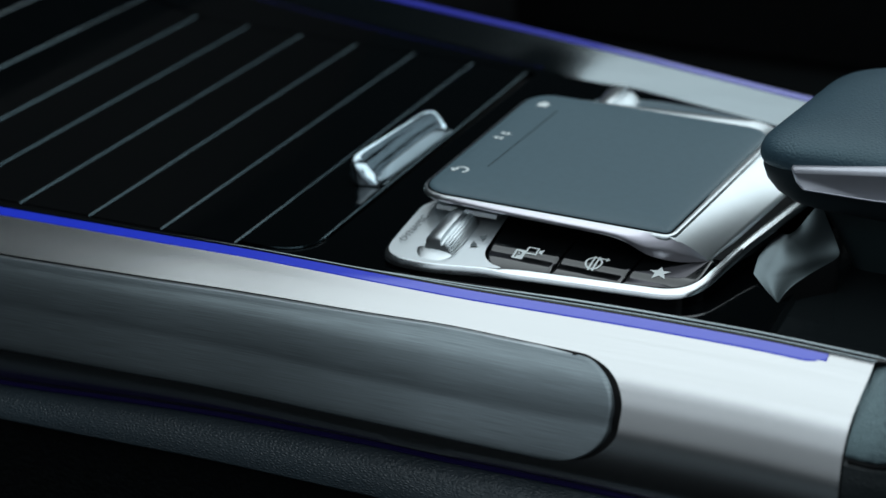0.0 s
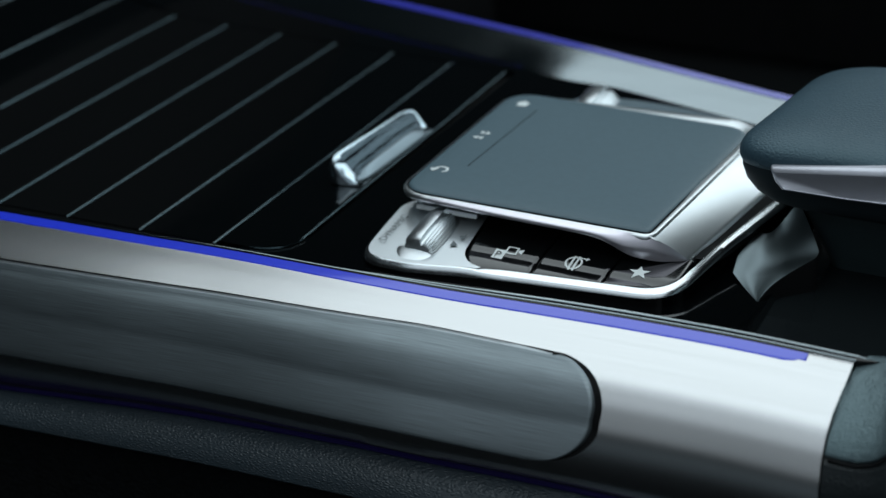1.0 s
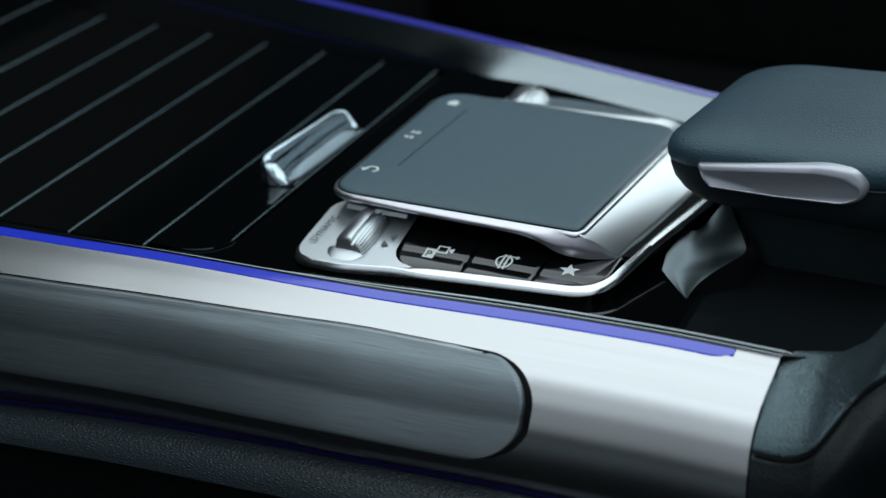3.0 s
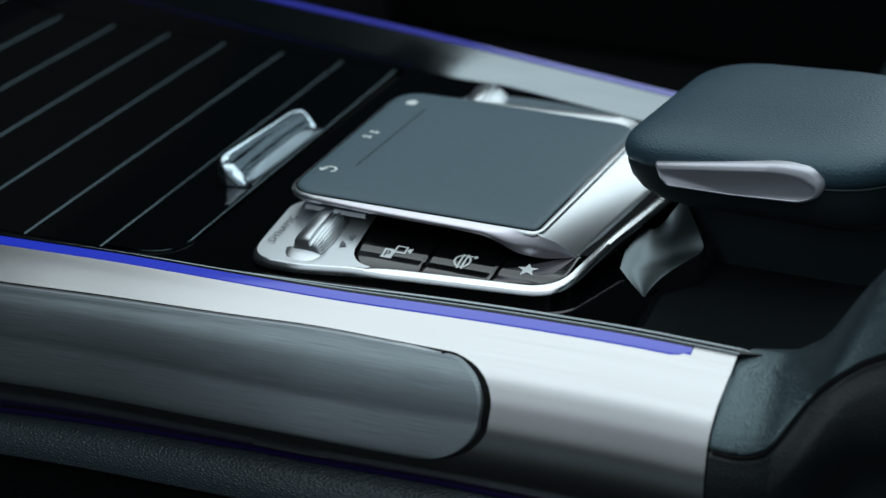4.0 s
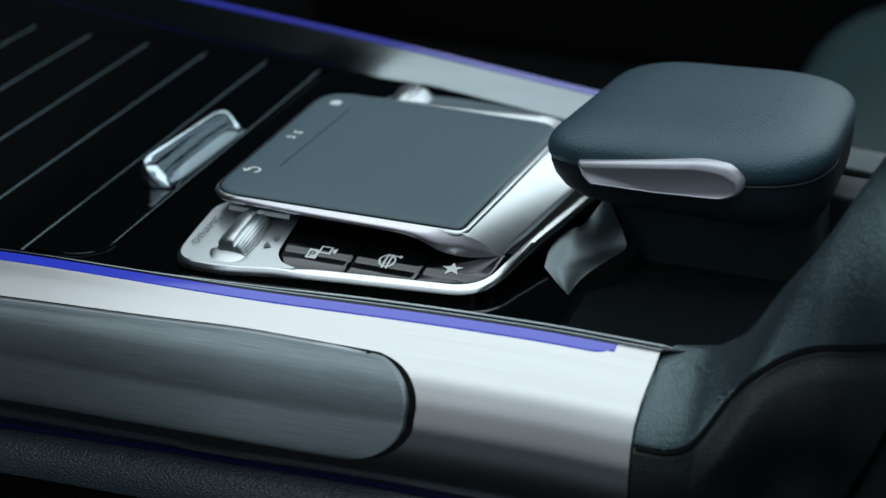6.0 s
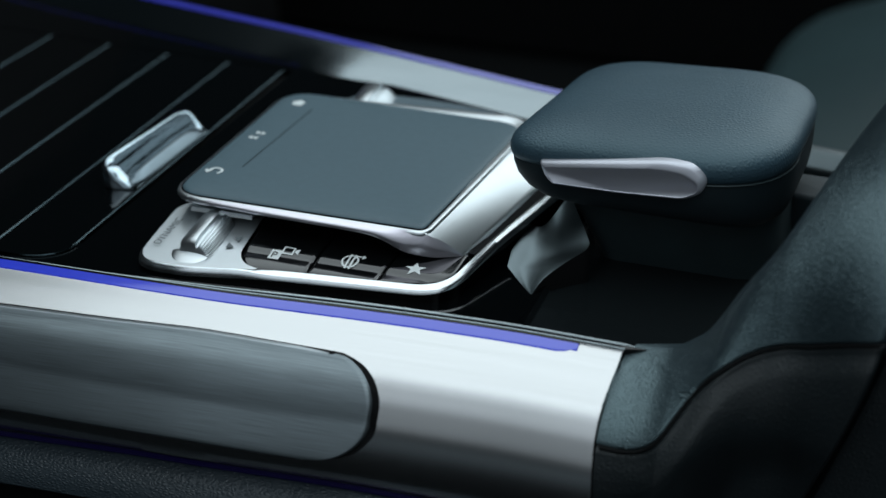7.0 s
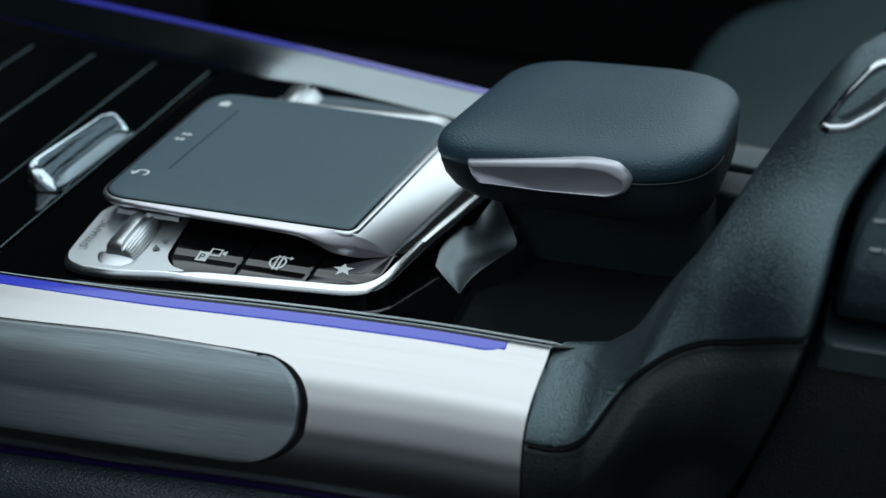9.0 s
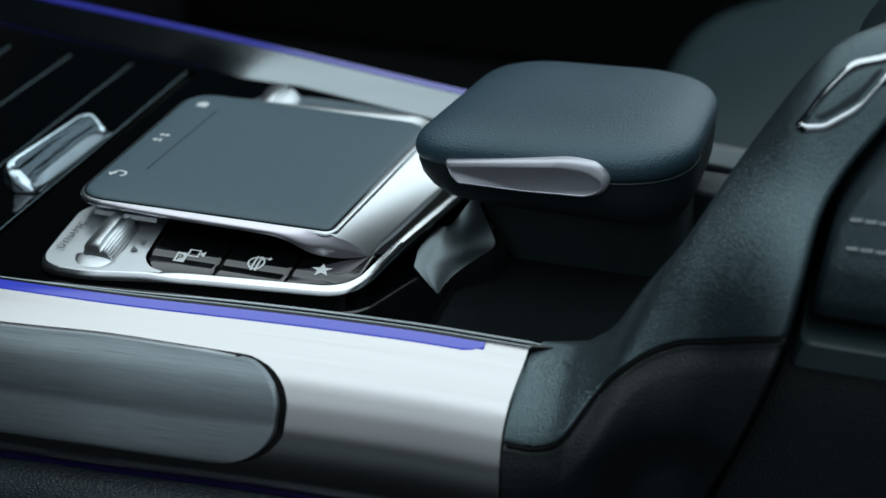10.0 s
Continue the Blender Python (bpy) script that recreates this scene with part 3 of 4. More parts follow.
def poly_mark(shapes, z, mat, parent, name="symbol", on_shelf=False, about=None, scale=1.0, key=False):
    bm = bmesh.new()
    for s in shapes:
        flat(s, z, bm)
    for v in bm.verts:
        if about:
            v.co.x = about[0] + (v.co.x - about[0]) * scale
            v.co.y = about[1] + (v.co.y - about[1]) * scale
        if on_shelf:
            v.co.y -= 0.0028 if key else 0.0012
            v.co.z += (key_plane(v.co.y) - fall(v.co.y)) if key else shelf(v.co.x, v.co.y)
    return part(name, bm, mat, parent)


def box_at(cx, cy, w, h):
    return [(cx - w / 2, cy - h / 2), (cx + w / 2, cy - h / 2), (cx + w / 2, cy), (cx + w / 2, cy + h / 2), (cx - w / 2, cy + h / 2), (cx - w / 2, cy)]


def frame_at(cx, cy, w, h, t):
    return [box_at(cx - w / 2 + t / 2, cy, t, h), box_at(cx + w / 2 - t / 2, cy, t, h), box_at(cx, cy - h / 2 + t / 2, w - 2 * t, t), box_at(cx, cy + h / 2 - t / 2, w - 2 * t, t)]


Z = 0.00460
# parking aid symbol: a plate and a camera
poly_mark([box_at(0.0590, -0.0395, 0.0058, 0.0072)] + frame_at(0.0645, -0.0350, 0.0062, 0.0058, 0.0009) + [[(0.0680, -0.0358), (0.0702, -0.0372), (0.0702, -0.0328), (0.0680, -0.0342)]], Z, SYMBOL, PUSH_KEYS[0], on_shelf=True, key=True, about=(0.0610, -0.0385), scale=0.74)
# car symbol: a rounded outline with two bars and an arrow
ring = []
for k in range(20):
    a, b = 2 * math.pi * k / 20, 2 * math.pi * (k + 1) / 20
    c = (0.0878, -0.0360)
    ring.append([(c[0] + 0.0050 * math.cos(q) * s, c[1] + 0.0056 * math.sin(q) * s) for q, s in ((a, 1), (b, 1), (b, 0.78), (a, 0.78))])
poly_mark(ring + [box_at(0.0867, -0.0360, 0.0012, 0.0130), box_at(0.0892, -0.0360, 0.0012, 0.0130), box_at(0.0905, -0.0308, 0.0075, 0.0012), [(0.0935, -0.0330), (0.0955, -0.0308), (0.0935, -0.0290)]], Z, SYMBOL, PUSH_KEYS[1], on_shelf=True, key=True, about=(0.0885, -0.0362), scale=0.66)
star = []
for k in range(10):
    a, r = math.pi / 2 + k * math.pi / 5 + 0.15, 0.0041 if k % 2 == 0 else 0.0018
    star.append((0.1128 + r * math.cos(a), -0.0345 + r * math.sin(a)))
poly_mark([star], Z, SYMBOL, PUSH_KEYS[2], on_shelf=True, key=True)
# direction triangles and lettering beside the wheel
poly_mark([[(0.0404, -0.0432), (0.0432, -0.0420), (0.0402, -0.0393)], [(0.0411, -0.0360), (0.0434, -0.0382), (0.0436, -0.0341)]], 0.0047, GREYMARK, unit, on_shelf=True)
txt = bpy.data.curves.new("lettering", "FONT")
txt.body, txt.size, txt.align_x, txt.align_y = "DYNAMIC", 0.0043, "CENTER", "CENTER"
lettering = new("lettering", txt)
lettering.data.materials.append(GREYMARK)
lettering.parent = unit
lettering.matrix_local = Matrix.Translation(Vector((0.0146, -0.0395, 0.0045 + shelf(0, -0.0385))) - unit.location) @ pose(0, 0, 0, 6.8, 0, 0) @ pose(0, 0, 0, 0, 0, 88)


letter = bpy.data.curves.new("lettering", "FONT")
letter.body, letter.size, letter.align_x, letter.align_y = "P", 0.0048, "CENTER", "CENTER"
plate_letter = new("lettering", letter)
plate_letter.data.materials.append(GLOSS)
plate_letter.parent = PUSH_KEYS[0]
plate_letter.matrix_local = Matrix.Translation(Vector((0.0592, -0.0424, 0.00475 + key_plane(-0.0419) - fall(-0.0419))) - place_of(PUSH_KEYS[0])) @ pose(0, 0, 0, 15, 0, 0)


def roller(cx, cz, sections, n=132):
    """A roller along the console's width: sections of (y, radius). A smooth crest, a groove, then fine ribs."""
    rings = []
    for k in range(n + 1):
        a = 2 * math.pi * k / n
        side = math.degrees(a)
        cut = 0.0012 if 70 < side < 81 else 0.00045 if side < 70 and k % 3 == 0 else 0.0
        bump = 0.0008 if 81 <= side < 140 else 0.0
        rings.append([(cx + max(rr - cut * (rr > 0.005) + bump * (rr > 0.005), 0.0005) * math.cos(a), y, cz + 0.12 * (y + 0.05) + max(rr - cut * (rr > 0.005) + bump * (rr > 0.005), 0.0005) * math.sin(a)) for y, rr in sections])
    bm = loft(rings, close=False)
    bmesh.ops.remove_doubles(bm, verts=bm.verts, dist=0.00002)
    return bm


rows = []
for k in range(13):
    v = k / 12
    y = -0.0565 + 0.0065 * v
    w = 0.0074 * math.sqrt(1 - 0.85 * (1 - v) ** 2)
    rows.append([(0.0290 + w * u / 8, y, 0.0040 + shelf(0, y) + 0.0015 * v ** 0.7 * math.sqrt(1 - 0.98 * (u / 8) ** 2)) for u in range(-8, 9)])
part("thumbwheel_nose", loft(rows, close=False), SATIN, unit, "polished half-round nose below the thumbwheel", smooth=50, face=(0, 0, 1))
part("thumbwheel", roller(0.0306, 0.0040, [(-0.0512, 0.001), (-0.0512, 0.0056), (-0.0508, 0.0063), (-0.0494, 0.0070), (-0.0460, 0.0073), (-0.0320, 0.0073), (-0.0288, 0.0069), (-0.0268, 0.0058), (-0.0262, 0.001)]), SATIN, unit, "ribbed chrome thumbwheel")

far_panel = rounded([(0.026, 0.094), (0.110, 0.092), (0.111, 0.1135), (0.095, 0.1205), (0.072, 0.1245), (0.050, 0.1250), (0.027, 0.1205)], [0.002, 0.004, 0.008, 0.06, 0.2, 0.2, 0.012], 8)
part("far_switch_panel", slab(far_panel, -0.010, 0.0075, 0.0016), FAR_PANEL, unit, "grey satin panel behind the pad")
part("volume_wheel", roller(0.0395, -0.0165, [(0.1000, 0.001), (0.1000, 0.0085), (0.1010, 0.0092), (0.1020, 0.0096), (0.1190, 0.0096), (0.1205, 0.0088), (0.1210, 0.001)]), SATIN, unit, "ribbed chrome volume wheel")

# pad and its mount
PADO = rounded([(0.0120, -0.0290), (0.1128, -0.0285), (0.1200, 0.0810), (0.0115, 0.0840)], [0.012, 0.003, 0.012, 0.014], 10)
pad_rings = [[(p.x, p.y, z) for p in inset(PADO, d)] for d, z in ((0.0006, 0.0184), (0.0002, 0.0187), (0.0, 0.0190), (0.0003, 0.0194), (0.0012, 0.01975), (0.0026, 0.0200))]
cx, cy = 0.065, 0.027
for k, z in ((0.85, 0.0203), (0.6, 0.0206), (0.3, 0.0207)):
    pad_rings.append([(cx + (p.x - cx) * k, cy + (p.y - cy) * k, z) for p in inset(PADO, 0.0026)])
part("touch_surface", loft(pad_rings), PAD, unit, "matte dark grey touch surface")
gap_rings = [[(p.x, p.y, z) for p in inset(PADO, d)] for d, z in ((0.0008, 0.0189), (0.0, 0.01888), (-0.0007, 0.01884), (-0.0007, 0.0184))]
part("pad_gap", loft(gap_rings, cap=False), DARK, unit, "dark joint round the pad")
rings = []
for o, z in ((-0.0010, 0.0186), (0.0007, 0.0187), (0.0015, 0.0185), (0.0020, 0.0180), (0.0022, 0.0173), (0.0020, 0.0165), (0.0012, 0.0158), (-0.0005, 0.0153), (-0.005, 0.0150)):
    a, b, c = inset(PADO, -o), inset(PADO, -o * 2.4), inset(PADO, -min(o, 0.0003))
    a = [p + (q - p) * (smoothstep(0.108, 0.112, p.x) * smoothstep(-0.024, -0.018, p.y)) for p, q in zip(a, c)]
    rings.append([(p.x + (q.x - p.x) * w, p.y + (q.y - p.y) * w, z + max(o, 0) * 1.2 * w) for p, q, w in [(p, q, smoothstep(0.055, 0.078, p.y) * smoothstep(0.030, 0.070, p.x) if o > 0 else 0) for p, q in zip(a, b)]])
part("pad_mount", loft(rings), SATIN, unit, "satin silver mount flowing down beside the pad")


def along(points, n):
    p = np.array(points, float)
    s = np.concatenate([[0], np.cumsum(np.linalg.norm(np.diff(p, axis=0), axis=1))])
    t = np.linspace(0, s[-1], n)
    return np.stack([np.interp(t, s, p[:, k]) for k in range(3)], 1)


def soften(a, rounds=3):
    for _ in range(rounds):
        a[1:-1] = (a[:-2] + 2 * a[1:-1] + a[2:]) / 4
    return a


TIP = (0.1268, -0.0230, 0.0081)
top_line = soften(along([(0.0190, -0.0303, 0.0186), (0.060, -0.0303, 0.0186), (0.100, -0.0302, 0.0186), (0.1125, -0.0298, 0.0186), (0.1200, -0.0262, 0.0142), TIP], 60))
low_line = soften(along([(0.0190, -0.0306, 0.0163), (0.050, -0.0316, 0.0159), (0.0842, -0.0322, 0.0158), (0.0945, -0.0326, 0.0156), (0.1015, -0.0330, 0.0134), (0.1065, -0.0328, 0.0105), (0.1175, -0.0290, 0.0083), TIP], 60), 5)
rows = []
for k in range(13):
    v = k / 12
    r = top_line * (1 - v) + low_line * v
    r[:, 1] -= 0.0013 * np.sin(np.pi * v) * np.sin(np.pi * np.linspace(0, 1, 60)) ** 0.4
    rows.append([tuple(p) for p in r])
rows.append([(p[0] - 0.001, p[1] + 0.006, p[2] + 0.0004) for p in rows[-1]])
part("mount_horn", loft(rows, close=False), LILAC, unit, "satin silver tapering lip")
top_edge = soften(along([(0.1135, -0.0298, 0.0182), (0.1160, 0.0100, 0.0180), (0.1188, 0.050, 0.0180), (0.1212, 0.083, 0.0180)], 30))
foot = soften(along([TIP, (0.1303, 0.002, 0.0085), (0.1338, 0.026, 0.0090), (0.1368, 0.046, 0.0095), (0.1400, 0.075, 0.0095)], 30))
rows = []
for k in range(13):
    v = k / 12
    r = top_edge * (1 - v) + foot * v
    r[:, 2] = top_edge[:, 2] + (foot[:, 2] - top_edge[:, 2]) * v ** 1.04
    rows.append([tuple(p) for p in r])
rows.append([(p[0] + 0.0002, p[1], p[2] - 0.008) for p in rows[-1]])
rows_groove = []
for p in foot:
    if p[1] > -0.0225:
        b = span(p[1])[1]
        rows_groove.append([(p[0] - 0.001 + (b + 0.0012 - p[0]) * u / 6, p[1], p[2] - 0.0012 - 0.0006 * math.sin(math.pi * u / 6) - (p[2] - 0.0040 - shelf(p[0], p[1])) * (1 - smoothstep(-0.022, 0.0, p[1]))) for u in range(7)])
part("mount_groove", loft(rows_groove, close=False), DARK, unit, "dark groove between ramp and rim")
part("mount_ramp", loft(rows, close=False), SATIN, unit, "satin silver ramp beside the pad", smooth=80)
# short silver bar in place of the bright reflection under the pad
part("reflection_bar", loft([[(x, -0.0285, 0.0118), (x, -0.0275, 0.0132), (x, -0.0225, 0.0142), (x, -0.0225, 0.0112)] for x in np.linspace(0.0185, 0.0440, 12)]), SATIN, unit, "silver bar standing for a bright reflection under the pad")
part("pad_support", slab(inset(PADO, 0.014), -0.002, 0.0155), DARK, unit, "dark support under the pad")
# symbols on the pad
z = 0.02045
arrow = []
for k in range(9):
    a, b = math.radians(-60 + 26 * k), math.radians(-60 + 26 * (k + 1))
    c = (0.0200, -0.0085)
    arrow.append([(c[0] + 0.0030 * r * math.cos(q), c[1] + 0.0030 * r * math.sin(q)) for q, r in ((a, 1), (b, 1), (b, 0.65), (a, 0.65))])
arrow.append([(0.0152, -0.0085), (0.0172, -0.0112), (0.0190, -0.0082)])
media = []
for c, way in (((0.0193, 0.0272), -1), ((0.0208, 0.0326), 1)):
    for k in (-1, 1):
        m = c[0] + 0.0011 * k
        media.append([(m + 0.0011 * way, c[1]), (m - 0.0011 * way, c[1] - 0.0016), (m - 0.0011 * way, c[1] + 0.0016)])
home = [[(0.0195, 0.0665), (0.0240, 0.0665), (0.0240, 0.0695), (0.0195, 0.0695)], [(0.0185, 0.0695), (0.0250, 0.0695), (0.0218, 0.0725)]]
for s in (arrow, media, home):
    poly_mark(s, z, SYMBOL, unit)
poly_mark([[(0.0280, -0.0020), (0.0285, -0.0020), (0.0305, 0.0640), (0.0300, 0.0640)]], 0.0205, DARK, unit, "divider_line")

# saddle rising from the deck to the handrest
def tray_edge(y):
    line = lambda v: float(np.interp(v, [-0.034, -0.0257, -0.0203, -0.0154, -0.0111, -0.0067, 0.0001, 0.0099, 0.016], [0.1546, 0.1549, 0.1570, 0.1612, 0.1655, 0.1705, 0.1660, 0.1590, 0.155]))
    return sum(line(y + d) for d in (-0.002, -0.001, 0, 0.001, 0.002)) / 5


rows, walls = [], []
for y in np.linspace(-0.029, 0.0125, 70):
    xl, xe = float(np.interp(y, [-0.029, -0.020, -0.014, -0.005, 0.0125], [0.1540, 0.1462, 0.1408, 0.1398, 0.1425])), tray_edge(y)
    climb = sum(0.62 * max(y + d + 0.026, 0) for d in (-0.006, -0.003, 0, 0.003, 0.006)) / 5
    low = (shelf(0.14, y) + 0.0006) * 0.75 * smoothstep(-0.027, 0.006, y)
    row = []
    for k in range(33):
        u = k / 32
        row.append((xl + (xe - xl) * u, y, 0.0001 + low + (climb - low) * smoothstep(0.18, 1.20, u)))
    walls.append([row[-1], (xe + 0.0003, y, row[-1][2] - 0.0006), (xe + 0.0004, y, -0.013)])
    rows.append(row)
part("saddle_wall", loft(walls, close=False), DARK, deck, "dark step beside the saddle", smooth=50)
part("saddle", loft(rows, close=False), SADDLE, deck, "saddle beside the tray, grey for the bright reflection on it", smooth=50, face=(0, 0, 1))

# ---- handrest ----
rest = thing("handrest", (0.19, 0.045, -0.003), "black leather handrest with a silver side inlay on a dark pedestal", "handrest")


def rest_ring(z, x0, x1, y0, y1, slant=0.014):
    pts = [(x0, y0), (x1 - 0.004, y0 - 0.002), (x1, y1), (x0 + slant, y1)]
    return [(p.x, p.y, z) for p in rounded(pts, [0.017, 0.036, 0.034, 0.030], 12)]


def rest_edge(x):
    return 0.0428 + 0.0032 * min(max((x - 0.1325) / 0.107, 0), 1)


def rest_level(h, d):
    out = []
    for x, y, _ in rest_ring(0, 0.1328, 0.2414, -0.0066, 0.093):
        u, v = 0.189 + (x - 0.189) * (1 - d / 0.054), 0.043 + (y - 0.043) * (1 - d / 0.050)
        top = 0.0530 + 0.0040 * min(max((u - 0.1325) / 0.107, 0), 1)
        e = rest_edge(x)
        out.append((u, v, e + (top - e) * h if h > 0 else e + 0.01 * h))
    return out


levels = [rest_level(-0.26, 0.0016), rest_level(-0.24, 0.0009), rest_level(-0.16, 0.0004)]
for k in range(18):
    a = k / 17 * math.pi / 2
    levels.append(rest_level(math.sin(a) ** 0.9, 0.033 * (1 - math.cos(a)) ** 1.35))
levels += [rest_level(1.012, 0.040), rest_level(1.018, 0.046)]
part("cushion", loft(levels), REST, rest, "grained leather cushion", smooth=60)
levels = []
for k, x0, d in ((0.0, 0.1500, 0.009), (0.06, 0.1460, 0.0055), (0.18, 0.1412, 0.003), (0.36, 0.1378, 0.0015), (0.6, 0.1350, 0.0008), (0.85, 0.1334, 0.0008), (1.0, 0.1330, 0.0010)):
    r = rest_ring(0, x0, 0.2414, -0.0066, 0.093)
    q = [b + (a - b) * 0.65 * smoothstep(0.20, 0.235, a.x) for a, b in [(Vector((p[0], p[1])), w) for p, w in zip(r, inset([Vector((p[0], p[1])) for p in r], d))]]
    levels.append([(p.x, p.y, 0.0245 + (rest_edge(p.x) - 0.0022 - 0.0245) * k) for p in q])
part("side_band", loft(levels), BAND_BLACK, rest, "dark band below the cushion", smooth=60)
levels = []
for k in range(13):
    t = k / 12
    z = -0.0032 + 0.0290 * t
    foot = [(0.1690 - 0.0150 * t ** 1.1, 0.0140 - 0.006 * t), (0.2360 - 0.002 * t, 0.0135 - 0.007 * t), (0.2370 - 0.003 * t, 0.084), (0.1730 - 0.011 * t, 0.084)]
    levels.append([(p.x, p.y, z) for p in rounded(foot, [0.007, 0.019, 0.02, 0.02], 10)])
# added block, covers the side window's reflection in the tray
part("reflection_block", slab(rounded([(0.222, 0.056), (0.262, 0.052), (0.262, 0.076), (0.222, 0.078)], 0.004), -0.0032, 0.0165, 0.002), BAND_BLACK, rest, "added dark block hiding the window's reflection behind the pedestal")
part("pedestal", loft(levels), PLASTIC, rest, "dark plastic pedestal", smooth=60)
seam_ring = inset([Vector((p[0], p[1])) for p in rest_ring(0, 0.1330, 0.2414, -0.0066, 0.093)], 0.0003)
seam_line = [(p.x, p.y, rest_edge(p.x) - 0.0028) for p in seam_ring if p.x > 0.206 and p.y < 0.05]
part("seam", tube(seam_line, 0.00035, 6), PLASTIC, rest, "fine seam under the cushion")
INS = rounded([(0.1500, 0.0437), (0.1960, 0.0506), (0.2065, 0.0500), (0.2112, 0.0455), (0.2100, 0.0404), (0.2040, 0.0371), (0.1790, 0.0361), (0.1555, 0.0361), (0.1525, 0.0390)], [0.0008, 0.05, 0.012, 0.008, 0.006, 0.02, 0.05, 0.002, 0.006], 7)
FACE = rounded([(0.1518, 0.0424), (0.1930, 0.0473), (0.2020, 0.0468), (0.2078, 0.0440), (0.2080, 0.0408), (0.2030, 0.0381), (0.1790, 0.0370), (0.1562, 0.0370), (0.1535, 0.0396)], [0.0008, 0.05, 0.012, 0.008, 0.006, 0.02, 0.05, 0.002, 0.006], 7)


BAND = sorted((p[0], p[1]) for p in rest_ring(0.044, 0.1390, 0.2414, -0.0066, 0.093) if p[1] < 0.03)


def inlay_y(x, z):
    near = min(y for bx, y in BAND)
    edge = float(np.interp(x, [p[0] for p in BAND if p[0] > 0.17], [p[1] for p in BAND if p[0] > 0.17])) if x > 0.19 else near
    return edge - 0.0012 - 0.06 * (0.0505 - z) + 0.4 * max(0.153 - x, 0)


rings = []
for out, k in ((0.006, 0.0), (0.0006, 0.0), (-0.0002, 0.08), (-0.0009, 0.35), (-0.0013, 0.75), (-0.0014, 0.95), (-0.0012, 1.05), (-0.0010, 1.15)):
    q = [a + (b - a) * k for a, b in zip(INS, FACE)]
    rings.append([(p.x, inlay_y(p.x, p.y) + out, p.y) for p in q])
part("side_inlay", loft(rings), INLAY, rest, "satin silver side inlay", smooth=60)

# ---- rear console body ----
flank_y = curve_of([-0.12, -0.03, 0.0, 0.010, 0.02, 0.03, 0.04, 0.05, 0.06, 0.068, 0.076, 0.085, 0.10, 0.13], [-0.108, -0.1145, -0.1148, -0.1098, -0.1045, -0.1008, -0.0985, -0.0955, -0.0890, -0.0810, -0.0710, -0.0640, -0.0555, -0.0405])
gap_x = curve_of([-0.12, -0.03, -0.0055, 0.0214, 0.0418, 0.0552, 0.0714, 0.0823, 0.0948, 0.13], [0.232, 0.2600, 0.2679, 0.2761, 0.2812, 0.2831, 0.2850, 0.2910, 0.3002, 0.325])
seam_z = curve_of([0.19, 0.2005, 0.2058, 0.2113, 0.2157, 0.2186, 0.2207, 0.2243, 0.2279, 0.2318, 0.2381, 0.2478, 0.2579, 0.2699, 0.2781, 0.33], [-0.0056, -0.0053, -0.0054, -0.0043, -0.0019, 0.0018, 0.0053, 0.0112, 0.016, 0.0201, 0.0247, 0.0289, 0.0315, 0.0369, 0.0395, 0.046])
ridge = curve_of([0.195, 0.2064, 0.2137, 0.2205, 0.2246, 0.2284, 0.2320, 0.2367, 0.2438, 0.2573, 0.2707, 0.2748, 0.2804, 0.2900, 0.33], [0.0108, 0.0118, 0.0131, 0.0178, 0.0216, 0.0273, 0.0350, 0.0433, 0.0533, 0.0760, 0.0985, 0.1049, 0.1122, 0.1180, 0.124])
RX = np.linspace(0.196, 0.33, 600)
RZ = np.maximum.accumulate(np.array([ridge(x) for x in RX]) + np.linspace(0, 1e-5, 600))


def side_y(x, z):
    depth = max(float(np.interp(x, RX, RZ)) - z, 0.0)
    k = 1.0 - 0.45 * smoothstep(0.203, 0.245, x) - 0.28 * smoothstep(0.25, 0.28, x)
    roll = min(k, 1.0 - 0.76 * smoothstep(0.208, 0.246, x))
    return flank_y(z) + k * 0.0367 + roll * profile_y(0.0128 - depth / (0.45 + 0.55 * k))


rear = thing("rear_console", (0.25, 0.02, -0.05), "black grained rear console body rising behind the deck", "console")


def body_row(z):
    lowpart = z < 0.0112
    xf = 0.1996 + end_shift(z) if lowpart else max(float(np.interp(z, RZ, RX)), 0.1996)
    yc = side_y(xf, z)
    if lowpart:
        row = [(0.42, 0.10, z), (0.2400, -0.040, z), (0.2215, -0.069, z), (xf, max(-0.0765, yc + 0.0005), z)]
    else:
        row = [(0.42, 0.10, z), (max(xf + 0.020, 0.2400), max(yc + 0.035, -0.04), z), (max(xf + 0.004, 0.2215), yc + 0.008, z), (xf, yc + 0.001, z)]
    xg = gap_x(z)
    for k in range(0, 201):
        x = xf + (xg - 0.003 - xf) * (k / 200) ** 1.15
        row.append((x, side_y(x, z), z))
    yg = side_y(xg, z)
    row += [(xg - 0.0015, yg + 0.0006, z), (xg - 0.0004, yg + 0.002, z), (xg, yg + 0.02, z)]
    out = []
    for i, (x, y, zz) in enumerate(row):
        if i > 3:
            d = zz - seam_z(x)
            slope = (seam_z(x + 0.0005) - seam_z(x - 0.0005)) / 0.001
            e = d / math.sqrt(1 + slope * slope)
            y += 0.0016 * math.exp(-(e / 0.00055) ** 2) - 0.0003 * math.exp(-((e + 0.0013) / 0.0007) ** 2)
            y += (0.0140 * (1 - smoothstep(-0.045, -0.008, e)) - 0.0022 * (1 - smoothstep(-0.0080, -0.0010, e))) * smoothstep(0.203, 0.226, x)
        out.append((x, y, zz))
    return out


